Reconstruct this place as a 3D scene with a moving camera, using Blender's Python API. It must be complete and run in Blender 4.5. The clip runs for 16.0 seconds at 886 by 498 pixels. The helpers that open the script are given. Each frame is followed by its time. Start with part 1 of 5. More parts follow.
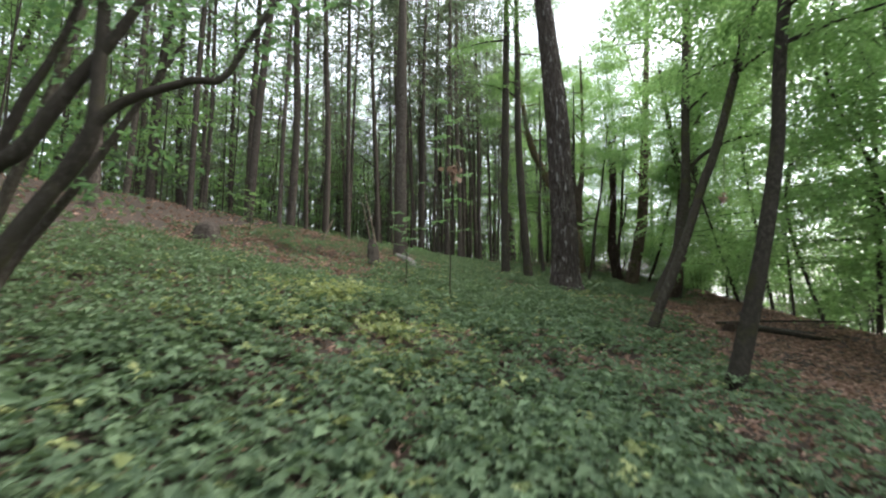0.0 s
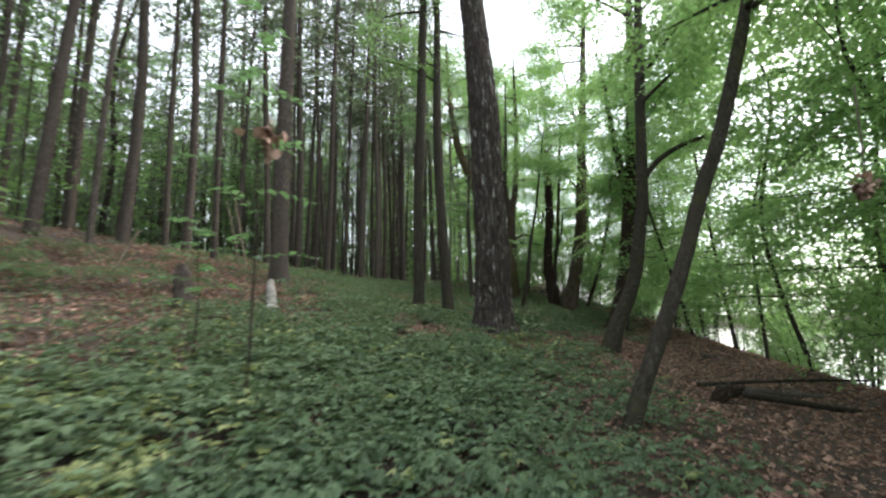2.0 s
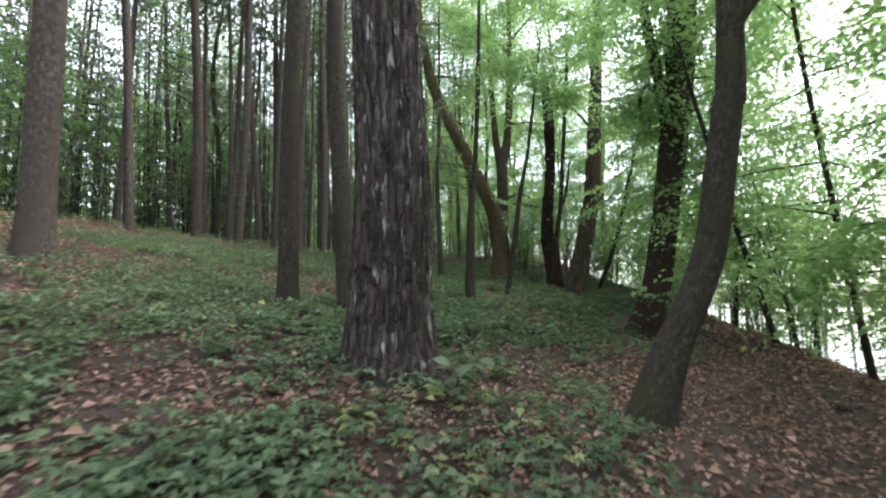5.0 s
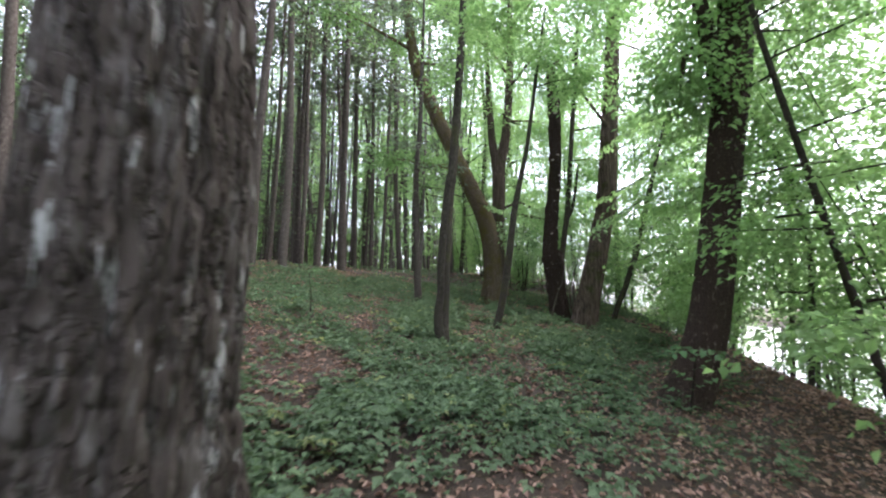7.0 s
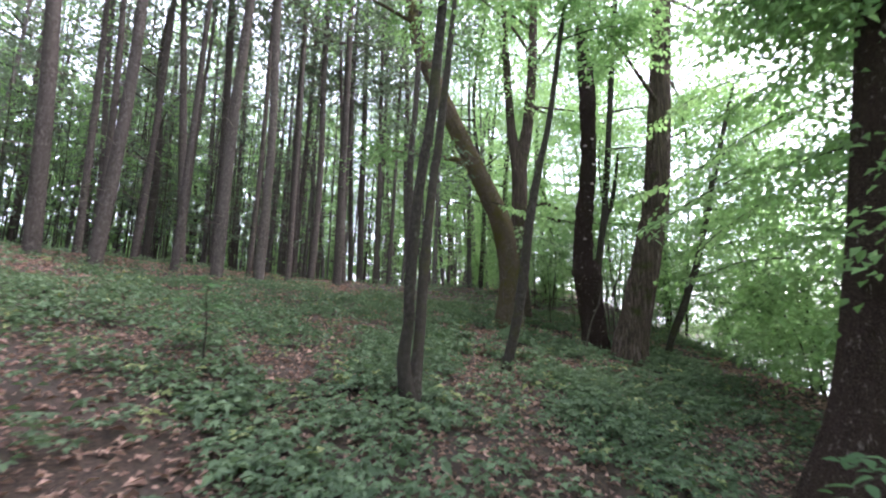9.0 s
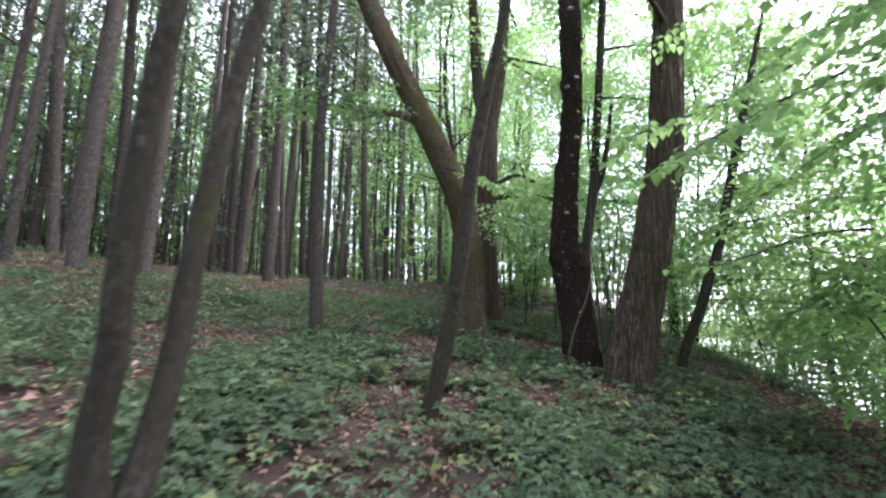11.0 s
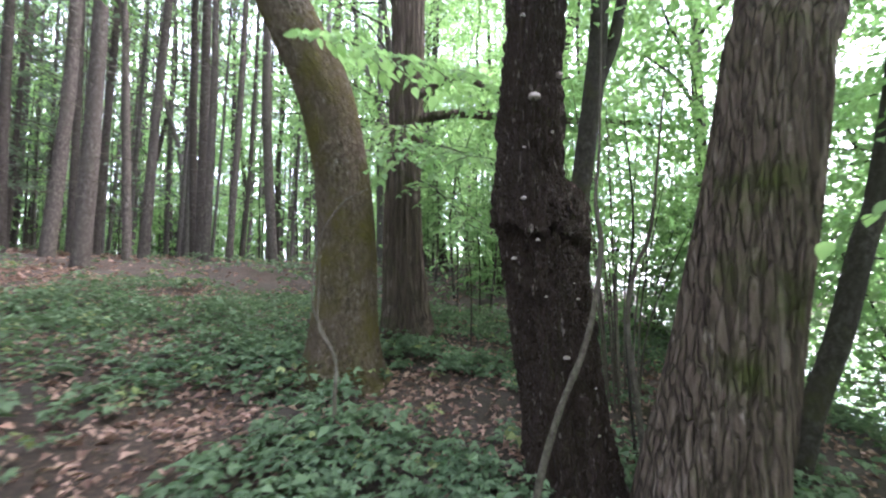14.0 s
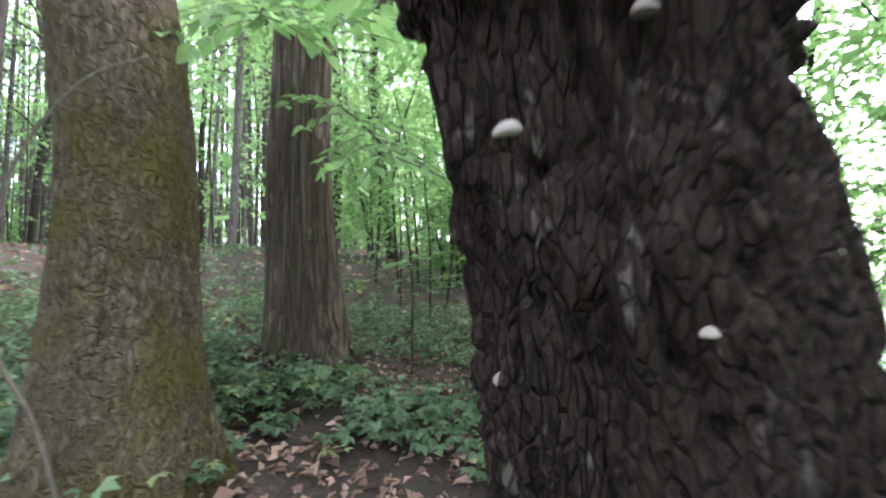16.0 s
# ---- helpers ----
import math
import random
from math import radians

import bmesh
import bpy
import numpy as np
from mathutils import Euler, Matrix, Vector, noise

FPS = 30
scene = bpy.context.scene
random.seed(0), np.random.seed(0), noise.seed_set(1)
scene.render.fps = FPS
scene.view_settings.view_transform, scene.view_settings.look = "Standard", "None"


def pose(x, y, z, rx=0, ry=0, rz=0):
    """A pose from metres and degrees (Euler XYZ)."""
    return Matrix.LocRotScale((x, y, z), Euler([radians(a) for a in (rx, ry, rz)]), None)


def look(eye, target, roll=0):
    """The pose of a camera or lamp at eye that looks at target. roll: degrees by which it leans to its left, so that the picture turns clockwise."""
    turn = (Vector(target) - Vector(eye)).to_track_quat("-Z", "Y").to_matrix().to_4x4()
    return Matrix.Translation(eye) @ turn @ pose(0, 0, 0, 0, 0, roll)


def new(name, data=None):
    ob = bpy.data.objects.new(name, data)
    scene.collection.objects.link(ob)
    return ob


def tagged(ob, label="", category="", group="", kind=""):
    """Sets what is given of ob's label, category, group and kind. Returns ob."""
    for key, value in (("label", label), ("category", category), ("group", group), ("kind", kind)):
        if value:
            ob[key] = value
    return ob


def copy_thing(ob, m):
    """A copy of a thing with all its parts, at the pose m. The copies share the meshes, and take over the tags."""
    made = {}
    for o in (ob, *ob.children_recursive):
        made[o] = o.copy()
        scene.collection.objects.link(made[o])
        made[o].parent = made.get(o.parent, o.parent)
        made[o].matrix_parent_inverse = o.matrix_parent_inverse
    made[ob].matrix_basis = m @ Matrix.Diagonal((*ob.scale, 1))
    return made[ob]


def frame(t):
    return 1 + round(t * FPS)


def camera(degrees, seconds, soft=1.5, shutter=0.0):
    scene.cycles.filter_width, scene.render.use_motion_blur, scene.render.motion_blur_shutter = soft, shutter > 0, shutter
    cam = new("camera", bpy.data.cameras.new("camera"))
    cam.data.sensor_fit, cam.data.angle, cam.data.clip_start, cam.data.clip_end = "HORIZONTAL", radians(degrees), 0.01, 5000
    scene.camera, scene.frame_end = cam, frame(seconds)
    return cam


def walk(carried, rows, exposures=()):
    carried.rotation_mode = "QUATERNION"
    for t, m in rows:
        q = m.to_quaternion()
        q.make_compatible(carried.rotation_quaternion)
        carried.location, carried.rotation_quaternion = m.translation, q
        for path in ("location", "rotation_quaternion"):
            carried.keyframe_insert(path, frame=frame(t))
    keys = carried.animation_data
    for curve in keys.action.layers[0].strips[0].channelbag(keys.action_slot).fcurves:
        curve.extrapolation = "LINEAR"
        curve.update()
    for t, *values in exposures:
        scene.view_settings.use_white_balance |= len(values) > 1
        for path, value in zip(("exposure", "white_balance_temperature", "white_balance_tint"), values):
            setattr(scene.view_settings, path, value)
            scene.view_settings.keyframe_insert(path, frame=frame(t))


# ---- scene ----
cam = camera(90.0, 16.0, 2.2, 0.5)
PATH = [
    (0, (1.626, -2.095, 1.592), (1.492, -0.115, 1.842), -0.4),
    (0.5, (1.986, -1.284, 1.901), (1.767, 0.688, 2.145), -0.8),
    (1, (2.032, -0.318, 2.073), (1.877, 1.655, 2.362), -0.6),
    (1.5, (2.267, 0.624, 2.137), (2.298, 2.6, 2.444), -0.9),
    (2, (2.497, 1.368, 2.246), (2.646, 3.337, 2.561), -1.2),
    (2.5, (2.856, 2.251, 2.361), (3.195, 4.198, 2.672), -2.9),
    (3, (3.404, 3.12, 2.377), (3.801, 5.058, 2.675), -2.9),
    (3.5, (3.783, 4.131, 2.409), (4.053, 6.095, 2.674), -2.1),
    (6, (5.022, 7.769, 2.929), (5.092, 9.759, 3.113), -0.8),
    (6.5, (5.209, 8.437, 3.028), (5.285, 10.423, 3.255), 0.1),
    (7, (5.39, 9.2, 3.086), (5.469, 11.183, 3.336), 0.1),
    (7.5, (5.61, 9.854, 3.112), (5.594, 11.834, 3.396), -0.6),
    (8, (5.779, 10.505, 3.189), (5.743, 12.48, 3.496), 1.0),
    (10.5, (6.811, 13.735, 3.389), (6.719, 15.709, 3.701), -0.0),
    (11, (7.065, 14.493, 3.429), (7.04, 16.469, 3.735), 0.4),
    (11.5, (7.228, 15.144, 3.572), (7.213, 17.122, 3.865), -0.3),
    (12, (7.335, 15.863, 3.633), (7.258, 17.838, 3.94), -0.2),
    (12.5, (7.606, 16.617, 3.706), (7.518, 18.589, 4.023), -0.3),
    (13, (7.867, 17.321, 3.782), (7.76, 19.297, 4.073), 0.3),
    (13.5, (8.09, 17.988, 3.845), (8.038, 19.975, 4.068), 0.1),
    (14, (8.288, 18.703, 3.907), (8.334, 20.694, 4.091), -0.5),
    (14.5, (8.386, 19.386, 3.891), (8.449, 21.378, 4.06), -0.7),
    (15, (8.456, 19.953, 3.931), (8.588, 21.943, 4.073), -1.7),
    (15.5, (8.558, 20.459, 3.963), (8.728, 22.446, 4.116), -2.2),
    (16, (8.637, 20.82, 3.921), (8.855, 22.803, 4.059), -1.5),
]
walk(cam, [(t, look(eye, target, roll)) for t, eye, target, roll in PATH], [(0, 1.65, 6450, 10), (3.5, 1.8, 6300, 13), (6, 2.4, 6100, 18), (8, 2.65, 5900, 24), (10.5, 2.75, 5800, 27), (13.5, 3.35, 5750, 25), (16, 4.0, 5700, 25)])

# ---- world and light: a bright overcast sky over a shaded wood ----
world = bpy.data.worlds.new("sky")
scene.world = world
world.use_nodes = True
wn, wl = world.node_tree.nodes, world.node_tree.links
sky = wn.new("ShaderNodeTexSky")
sky.sky_type, sky.sun_disc = "NISHITA", False
sky.sun_elevation, sky.sun_rotation = radians(48), radians(70)
sky.air_density, sky.dust_density, sky.ozone_density = 1.0, 4.0, 1.0
wn["Background"].inputs["Strength"].default_value = 0.15
pale = wn.new("ShaderNodeMix")
pale.data_type, pale.blend_type = "RGBA", "MIX"
pale.inputs["Factor"].default_value = 0.55
pale.inputs["B"].default_value = (7.0, 7.3, 7.4, 1)
wl.new(sky.outputs["Color"], pale.inputs["A"])
wl.new(pale.outputs["Result"], wn["Background"].inputs["Color"])
sun = new("sun", bpy.data.lights.new("sun", "SUN"))
sun.data.energy, sun.data.angle, sun.data.color = 1.2, radians(25), (1.0, 0.96, 0.88)
sun.matrix_world = look((30, 10, 40), (0, 0, 0))


# ---- numbers: noise, ground, curves ----
RNG = np.random.default_rng(7)


def hash3(i, j, k, seed):
    n = (i * 374761393 + j * 668265263 + k * 2147483647 + seed * 974634777).astype(np.int64) & 0x7FFFFFFF
    n = ((n ^ (n >> 13)) * 1274126177) & 0x7FFFFFFF
    n = (n ^ (n >> 16)) & 0xFFFFFF
    return n / float(0xFFFFFF)


def vnoise(x, y, z=0.0, seed=0):
    """Smooth value noise, 0 to 1, on arrays."""
    x, y, z = np.broadcast_arrays(np.asarray(x, float), np.asarray(y, float), np.asarray(z, float))
    i, j, k = (np.floor(a).astype(np.int64) for a in (x, y, z))
    u, v, w = x - i, y - j, z - k
    u, v, w = (a * a * (3 - 2 * a) for a in (u, v, w))
    out = 0
    for a in (0, 1):
        for b in (0, 1):
            for c in (0, 1):
                out = out + hash3(i + a, j + b, k + c, seed) * (u if a else 1 - u) * (v if b else 1 - v) * (w if c else 1 - w)
    return out


def smooth(a, b, x):
    s = np.clip((x - a) / (b - a), 0, 1)
    return s * s * (3 - 2 * s)


WATER = 0.0


def slope(x, y):
    """The hillside: rises ahead and to the left."""
    u, v = (x - 6) / 6, (y - 12) / 12
    return (1.77 - 1.068 * u + 1.658 * v + 0.086 * u * u - 0.033 * v * v - 0.035 * u**3 + 0.009 * u * u * v + 0.262 * u * v * v + 0.087 * v**3)


def crest(y):
    """How far right the top of the lake's bank runs."""
    return 10.55 + 0.15 * (np.clip(y, -20, 20) - 11) - 0.02 * np.clip(y - 20, 0, 12)


def ground(x, y):
    x, y = np.asarray(x, float), np.asarray(y, float)
    cx, cy = np.clip(x, -10, 13), np.clip(y, -6, 33)
    z = slope(cx, cy)
    z = z + 0.08 * np.clip(y - 33, 0, 40) * smooth(40, 0, x) * 0.3
    z = np.where(z > 4.6, 4.6 + (z - 4.6) * 0.45, z)
    z = z - 0.02 * np.clip(-6 - y, 0, 60)
    c = crest(y)
    z = z + np.exp(-(((x - c) / 1.15) ** 2)) * np.interp(y, [-6, 0, 11, 18, 22, 26], [0.2, 0.5, 0.3, 0.35, 0.15, 0.0])
    bank = smooth(0.4, 4.6, x - c)
    bed = -1.2 + 2.6 * smooth(40, 58, x - c)
    z = z * (1 - bank) + bed * bank
    near = smooth(60, 25, np.abs(y - 14)) * (1 - bank)
    z = z + near * (0.10 * (vnoise(x * 0.9, y * 0.9, 0, 3) - 0.5) + 0.05 * (vnoise(x * 2.9, y * 2.9, 0, 4) - 0.5))
    return z


def zg(x, y):
    return float(ground(x, y))


def curve(points, n):
    """Catmull-Rom through rows of numbers, n rows out."""
    p = np.asarray(points, float)
    p = np.vstack([2 * p[0] - p[1], p, 2 * p[-1] - p[-2]])
    s = np.linspace(0, len(p) - 3 - 1e-6, n)
    i = s.astype(int)
    t = (s - i)[:, None]
    a, b, c, d = p[i], p[i + 1], p[i + 2], p[i + 3]
    return 0.5 * (2 * b + (c - a) * t + (2 * a - 5 * b + 4 * c - d) * t**2 + (3 * b - a - 3 * c + d) * t**3)


def mesh_of(name, verts, faces, material, shade=True):
    """A mesh from arrays: faces all of one corner count."""
    me = bpy.data.meshes.new(name)
    verts, faces = np.asarray(verts, np.float32), np.asarray(faces, np.int32)
    n, k = faces.shape
    me.vertices.add(len(verts))
    me.vertices.foreach_set("co", verts.ravel())
    me.loops.add(n * k)
    me.loops.foreach_set("vertex_index", faces.ravel())
    me.polygons.add(n)
    me.polygons.foreach_set("loop_start", np.arange(0, n * k, k, dtype=np.int32))
    me.polygons.foreach_set("use_smooth", np.full(n, shade, bool))
    me.update(calc_edges=True)
    me.materials.append(material)
    return me


def thing(name, label, category, group="", at=(0, 0, 0)):
    ob = new(name)
    ob.location = at
    return tagged(ob, label, category, group)


def part(name, me, parent, label=""):
    ob = new(name, me)
    ob.parent = parent
    if label:
        tagged(ob, label)
    return ob


# ---- materials ----
def material(name):
    m = bpy.data.materials.new(name)
    m.use_nodes = True
    nt = m.node_tree
    return m, nt.nodes, nt.links, nt.nodes["Principled BSDF"]


def ramp(nodes, stops):
    r = nodes.new("ShaderNodeValToRGB")
    while len(r.color_ramp.elements) < len(stops):
        r.color_ramp.elements.new(0.5)
    for e, (p, c) in zip(r.color_ramp.elements, stops):
        e.position, e.color = p, (*c, 1)
    return r


def noise_of(nodes, links, coord, scale, detail=4.0, stretch=(1, 1, 1), rough=0.6):
    mp = nodes.new("ShaderNodeMapping")
    mp.inputs["Scale"].default_value = stretch
    links.new(coord, mp.inputs["Vector"])
    n = nodes.new("ShaderNodeTexNoise")
    n.inputs["Scale"].default_value, n.inputs["Detail"].default_value, n.inputs["Roughness"].default_value = scale, detail, rough
    links.new(mp.outputs["Vector"], n.inputs["Vector"])
    return n.outputs["Fac"]


def mixed(nodes, links, fac, a, b):
    m = nodes.new("ShaderNodeMix")
    m.data_type = "RGBA"
    for socket, v in ((m.inputs["Factor"], fac), (m.inputs["A"], a), (m.inputs["B"], b)):
        if isinstance(v, (tuple, float, int)):
            socket.default_value = (*v, 1) if isinstance(v, tuple) else v
        else:
            links.new(v, socket)
    return m.outputs["Result"]


def bark(name, dark, mid, light, grain=18.0, stretch=(1, 1, 0.22), moss=None, moss_at=(0.55, 0.75), patch=0.62, patch_scale=7.0, bump=0.6, rough=0.9, crack=0.0, crack_stretch=(1, 1, 0.28), crack_mix=0.7, warp_by=0.15, streak=1.0, patch_stretch=(1, 1, 0.4)):
    m, n, l, b = material(name)
    co = n.new("ShaderNodeTexCoord").outputs["Object"]
    f1 = noise_of(n, l, co, grain, 6, stretch, 0.7)
    r1 = ramp(n, [(0.34, dark), (0.5, mid), (0.68, tuple(a + (b_ - a) * streak for a, b_ in zip(mid, light)))])
    l.new(f1, r1.inputs["Fac"])
    f2 = noise_of(n, l, co, 2.3, 4, (1, 1, 0.5))
    r2 = ramp(n, [(0.35, (0, 0, 0)), (0.7, (1, 1, 1))])
    l.new(f2, r2.inputs["Fac"])
    col = mixed(n, l, r2.outputs["Color"], r1.outputs["Color"], mid)
    f3 = noise_of(n, l, co, patch_scale, 6, patch_stretch)
    r3 = ramp(n, [(patch, (0, 0, 0)), (patch + 0.05, (1, 1, 1))])
    l.new(f3, r3.inputs["Fac"])
    col = mixed(n, l, r3.outputs["Color"], col, light)
    if moss:
        f4 = noise_of(n, l, co, 3.0, 6)
        r4 = ramp(n, [(moss_at[0], (0, 0, 0)), (moss_at[1], (1, 1, 1))])
        l.new(f4, r4.inputs["Fac"])
        col = mixed(n, l, r4.outputs["Color"], col, moss)
    info = n.new("ShaderNodeObjectInfo")
    vary = n.new("ShaderNodeMapRange")
    vary.inputs["To Min"].default_value, vary.inputs["To Max"].default_value = 0.72, 1.2
    l.new(info.outputs["Random"], vary.inputs["Value"])
    hsv = n.new("ShaderNodeHueSaturation")
    l.new(vary.outputs["Result"], hsv.inputs["Value"])
    l.new(col, hsv.inputs["Color"])
    col = hsv.outputs["Color"]
    height = f1
    if crack:
        mp = n.new("ShaderNodeMapping")
        mp.inputs["Scale"].default_value = crack_stretch
        warp = n.new("ShaderNodeVectorMath")
        wobble = n.new("ShaderNodeTexNoise")
        wobble.inputs["Scale"].default_value, wobble.inputs["Detail"].default_value = 9.0, 4.0
        scale = n.new("ShaderNodeVectorMath")
        scale.operation, scale.inputs["Scale"].default_value = "SCALE", warp_by
        l.new(co, wobble.inputs["Vector"])
        l.new(wobble.outputs["Color"], scale.inputs["Vector"])
        l.new(co, warp.inputs[0])
        l.new(scale.outputs["Vector"], warp.inputs[1])
        l.new(warp.outputs["Vector"], mp.inputs["Vector"])
        vo = n.new("ShaderNodeTexVoronoi")
        vo.feature, vo.inputs["Scale"].default_value = "DISTANCE_TO_EDGE", crack
        l.new(mp.outputs["Vector"], vo.inputs["Vector"])
        rc = ramp(n, [(0.0, (0, 0, 0)), (0.16, (1, 1, 1))])
        l.new(vo.outputs["Distance"], rc.inputs["Fac"])
        deep = mixed(n, l, crack_mix, col, dark)
        col = mixed(n, l, rc.outputs["Color"], deep, col)
        add = n.new("ShaderNodeMath")
        add.operation = "MULTIPLY_ADD"
        l.new(rc.outputs["Color"], add.inputs[0])
        add.inputs[1].default_value = 1.2
        l.new(f1, add.inputs[2])
        height = add.outputs["Value"]
    l.new(col, b.inputs["Base Color"])
    b.inputs["Roughness"].default_value = rough
    b.inputs["Specular IOR Level"].default_value = 0.12
    bp = n.new("ShaderNodeBump")
    bp.inputs["Strength"].default_value, bp.inputs["Distance"].default_value = bump, 0.02
    l.new(height, bp.inputs["Height"])
    l.new(bp.outputs["Normal"], b.inputs["Normal"])
    return m


def leafy(name, dark, light, sheer=0.45, rough=0.5):
    """Thin leaf: each leaf its own shade, light passes through."""
    m, n, l, b = material(name)
    rnd = n.new("ShaderNodeNewGeometry").outputs["Random Per Island"]
    r = ramp(n, [(0.0, dark), (0.75, light), (1.0, tuple(min(1, c * 1.35) for c in light))])
    l.new(rnd, r.inputs["Fac"])
    l.new(r.outputs["Color"], b.inputs["Base Color"])
    b.inputs["Roughness"].default_value = rough
    b.inputs["Specular IOR Level"].default_value = 0.3
    tr = n.new("ShaderNodeBsdfTranslucent")
    tint = mixed(n, l, 0.5, r.outputs["Color"], tuple(c * k for c, k in zip(light, (1.28, 1.35, 0.85))))
    l.new(tint, tr.inputs["Color"])
    mx = n.new("ShaderNodeMixShader")
    mx.inputs["Fac"].default_value = sheer
    l.new(b.outputs["BSDF"], mx.inputs[1])
    l.new(tr.outputs["BSDF"], mx.inputs[2])
    l.new(mx.outputs["Shader"], n["Material Output"].inputs["Surface"])
    return m


BARK_PALE = bark("flaking_pale_bark", (0.024, 0.019, 0.016), (0.078, 0.062, 0.054), (0.4, 0.39, 0.38), 18, (1, 1, 0.18), patch=0.6, patch_scale=13, bump=0.9, crack=12, crack_stretch=(1, 1, 0.13), crack_mix=0.6, warp_by=0.09, streak=0.45, patch_stretch=(1, 1, 0.2))
BARK_FUNGUS = bark("rotting_dark_bark", (0.012, 0.009, 0.008), (0.078, 0.052, 0.041), (0.27, 0.22, 0.19), 130, (1, 1, 0.45), patch=0.61, patch_scale=26, bump=1.0, crack=62, crack_stretch=(1, 1, 0.34), crack_mix=0.45, warp_by=0.03, streak=0.6, patch_stretch=(1, 1, 0.35))
BARK_MOSSY = bark("mossy_brown_bark", (0.045, 0.034, 0.022), (0.12, 0.09, 0.06), (0.27, 0.23, 0.19), 34, (1, 1, 0.5), moss=(0.11, 0.09, 0.026), moss_at=(0.44, 0.66), patch=0.66, bump=0.9, crack=30, crack_stretch=(1, 1, 0.3), crack_mix=0.18, warp_by=0.2)
BARK_FURROW = bark("furrowed_bark", (0.022, 0.017, 0.013), (0.095, 0.07, 0.053), (0.2, 0.16, 0.13), 24, (1, 1, 0.05), moss=(0.06, 0.065, 0.02), moss_at=(0.55, 0.72), bump=0.9, crack=24, crack_stretch=(1, 1, 0.035), crack_mix=0.5, warp_by=0.03)
BARK_GREY = bark("grey_bark", (0.045, 0.04, 0.036), (0.12, 0.105, 0.092), (0.26, 0.25, 0.23), 22, (1, 1, 0.3), patch=0.66, crack=30, crack_stretch=(1, 1, 0.2), crack_mix=0.5)
BARK_SPRUCE = bark("spruce_bark", (0.028, 0.023, 0.019), (0.068, 0.056, 0.047), (0.145, 0.125, 0.11), 24, (1, 1, 0.5), patch=0.68)
BARK_SMOOTH = bark("smooth_dark_bark", (0.02, 0.017, 0.013), (0.044, 0.037, 0.03), (0.1, 0.09, 0.074), 26, (1, 1, 0.6), moss=(0.055, 0.055, 0.022), moss_at=(0.55, 0.75), patch=0.68, bump=0.4)
BARK_TWIG = bark("twig_bark", (0.05, 0.04, 0.03), (0.1, 0.085, 0.065), (0.17, 0.15, 0.12), 30, (1, 1, 1), bump=0.2)
WOOD_PALE = bark("bare_pale_wood", (0.07, 0.055, 0.04), (0.16, 0.13, 0.095), (0.26, 0.22, 0.17), 20, (1, 1, 0.4), bump=0.3)
BARK_BIRCH = bark("birch_bark", (0.04, 0.036, 0.032), (0.2, 0.185, 0.165), (0.4, 0.385, 0.36), 9, (1, 1, 1), patch=0.55, bump=0.3)
LEAF_BEECH = leafy("beech_leaf", (0.095, 0.165, 0.065), (0.19, 0.31, 0.13), 0.6)
# lake-side and deep-wood crowns: brighter leaf, with light put into the colour
LEAF_BRIGHT = leafy("fresh_lit_leaf", (0.14, 0.24, 0.1), (0.26, 0.4, 0.185), 0.62)
LEAF_DIM = leafy("shade_leaf", (0.065, 0.13, 0.06), (0.13, 0.23, 0.11), 0.5)
NEEDLES = leafy("spruce_needles", (0.06, 0.085, 0.058), (0.13, 0.17, 0.115), 0.45)
HERB = leafy("herb_leaf", (0.066, 0.105, 0.06), (0.145, 0.205, 0.115), 0.35, 0.7)
HERB_PALE = leafy("yellowing_herb_leaf", (0.15, 0.19, 0.07), (0.3, 0.33, 0.15), 0.35)
LITTER = leafy("dead_leaf", (0.1, 0.055, 0.042), (0.36, 0.23, 0.18), 0.1, 0.7)


def soil_material():
    m, n, l, b = material("leaf_mould")
    co = n.new("ShaderNodeTexCoord").outputs["Object"]
    f = noise_of(n, l, co, 26, 8, (1, 1, 1), 0.75)
    r = ramp(n, [(0.3, (0.018, 0.012, 0.009)), (0.5, (0.06, 0.038, 0.027)), (0.72, (0.15, 0.095, 0.065))])
    l.new(f, r.inputs["Fac"])
    f2 = noise_of(n, l, co, 0.9, 5)
    r2 = ramp(n, [(0.42, (0, 0, 0)), (0.6, (1, 1, 1))])
    l.new(f2, r2.inputs["Fac"])
    l.new(mixed(n, l, r2.outputs["Color"], r.outputs["Color"], (0.05, 0.036, 0.026)), b.inputs["Base Color"])
    b.inputs["Roughness"].default_value = 0.95
    bp = n.new("ShaderNodeBump")
    bp.inputs["Distance"].default_value = 0.03
    l.new(f, bp.inputs["Height"])
    l.new(bp.outputs["Normal"], b.inputs["Normal"])
    return m


def water_material():
    m, n, l, b = material("lake_water")
    co = n.new("ShaderNodeTexCoord").outputs["Object"]
    b.inputs["Base Color"].default_value = (0.03, 0.04, 0.03, 1)
    b.inputs["Roughness"].default_value = 0.06
    b.inputs["IOR"].default_value = 1.33
    bp = n.new("ShaderNodeBump")
    bp.inputs["Strength"].default_value, bp.inputs["Distance"].default_value = 0.12, 0.05
    l.new(noise_of(n, l, co, 1.2, 4, (1, 0.5, 1)), bp.inputs["Height"])
    l.new(bp.outputs["Normal"], b.inputs["Normal"])
    return m


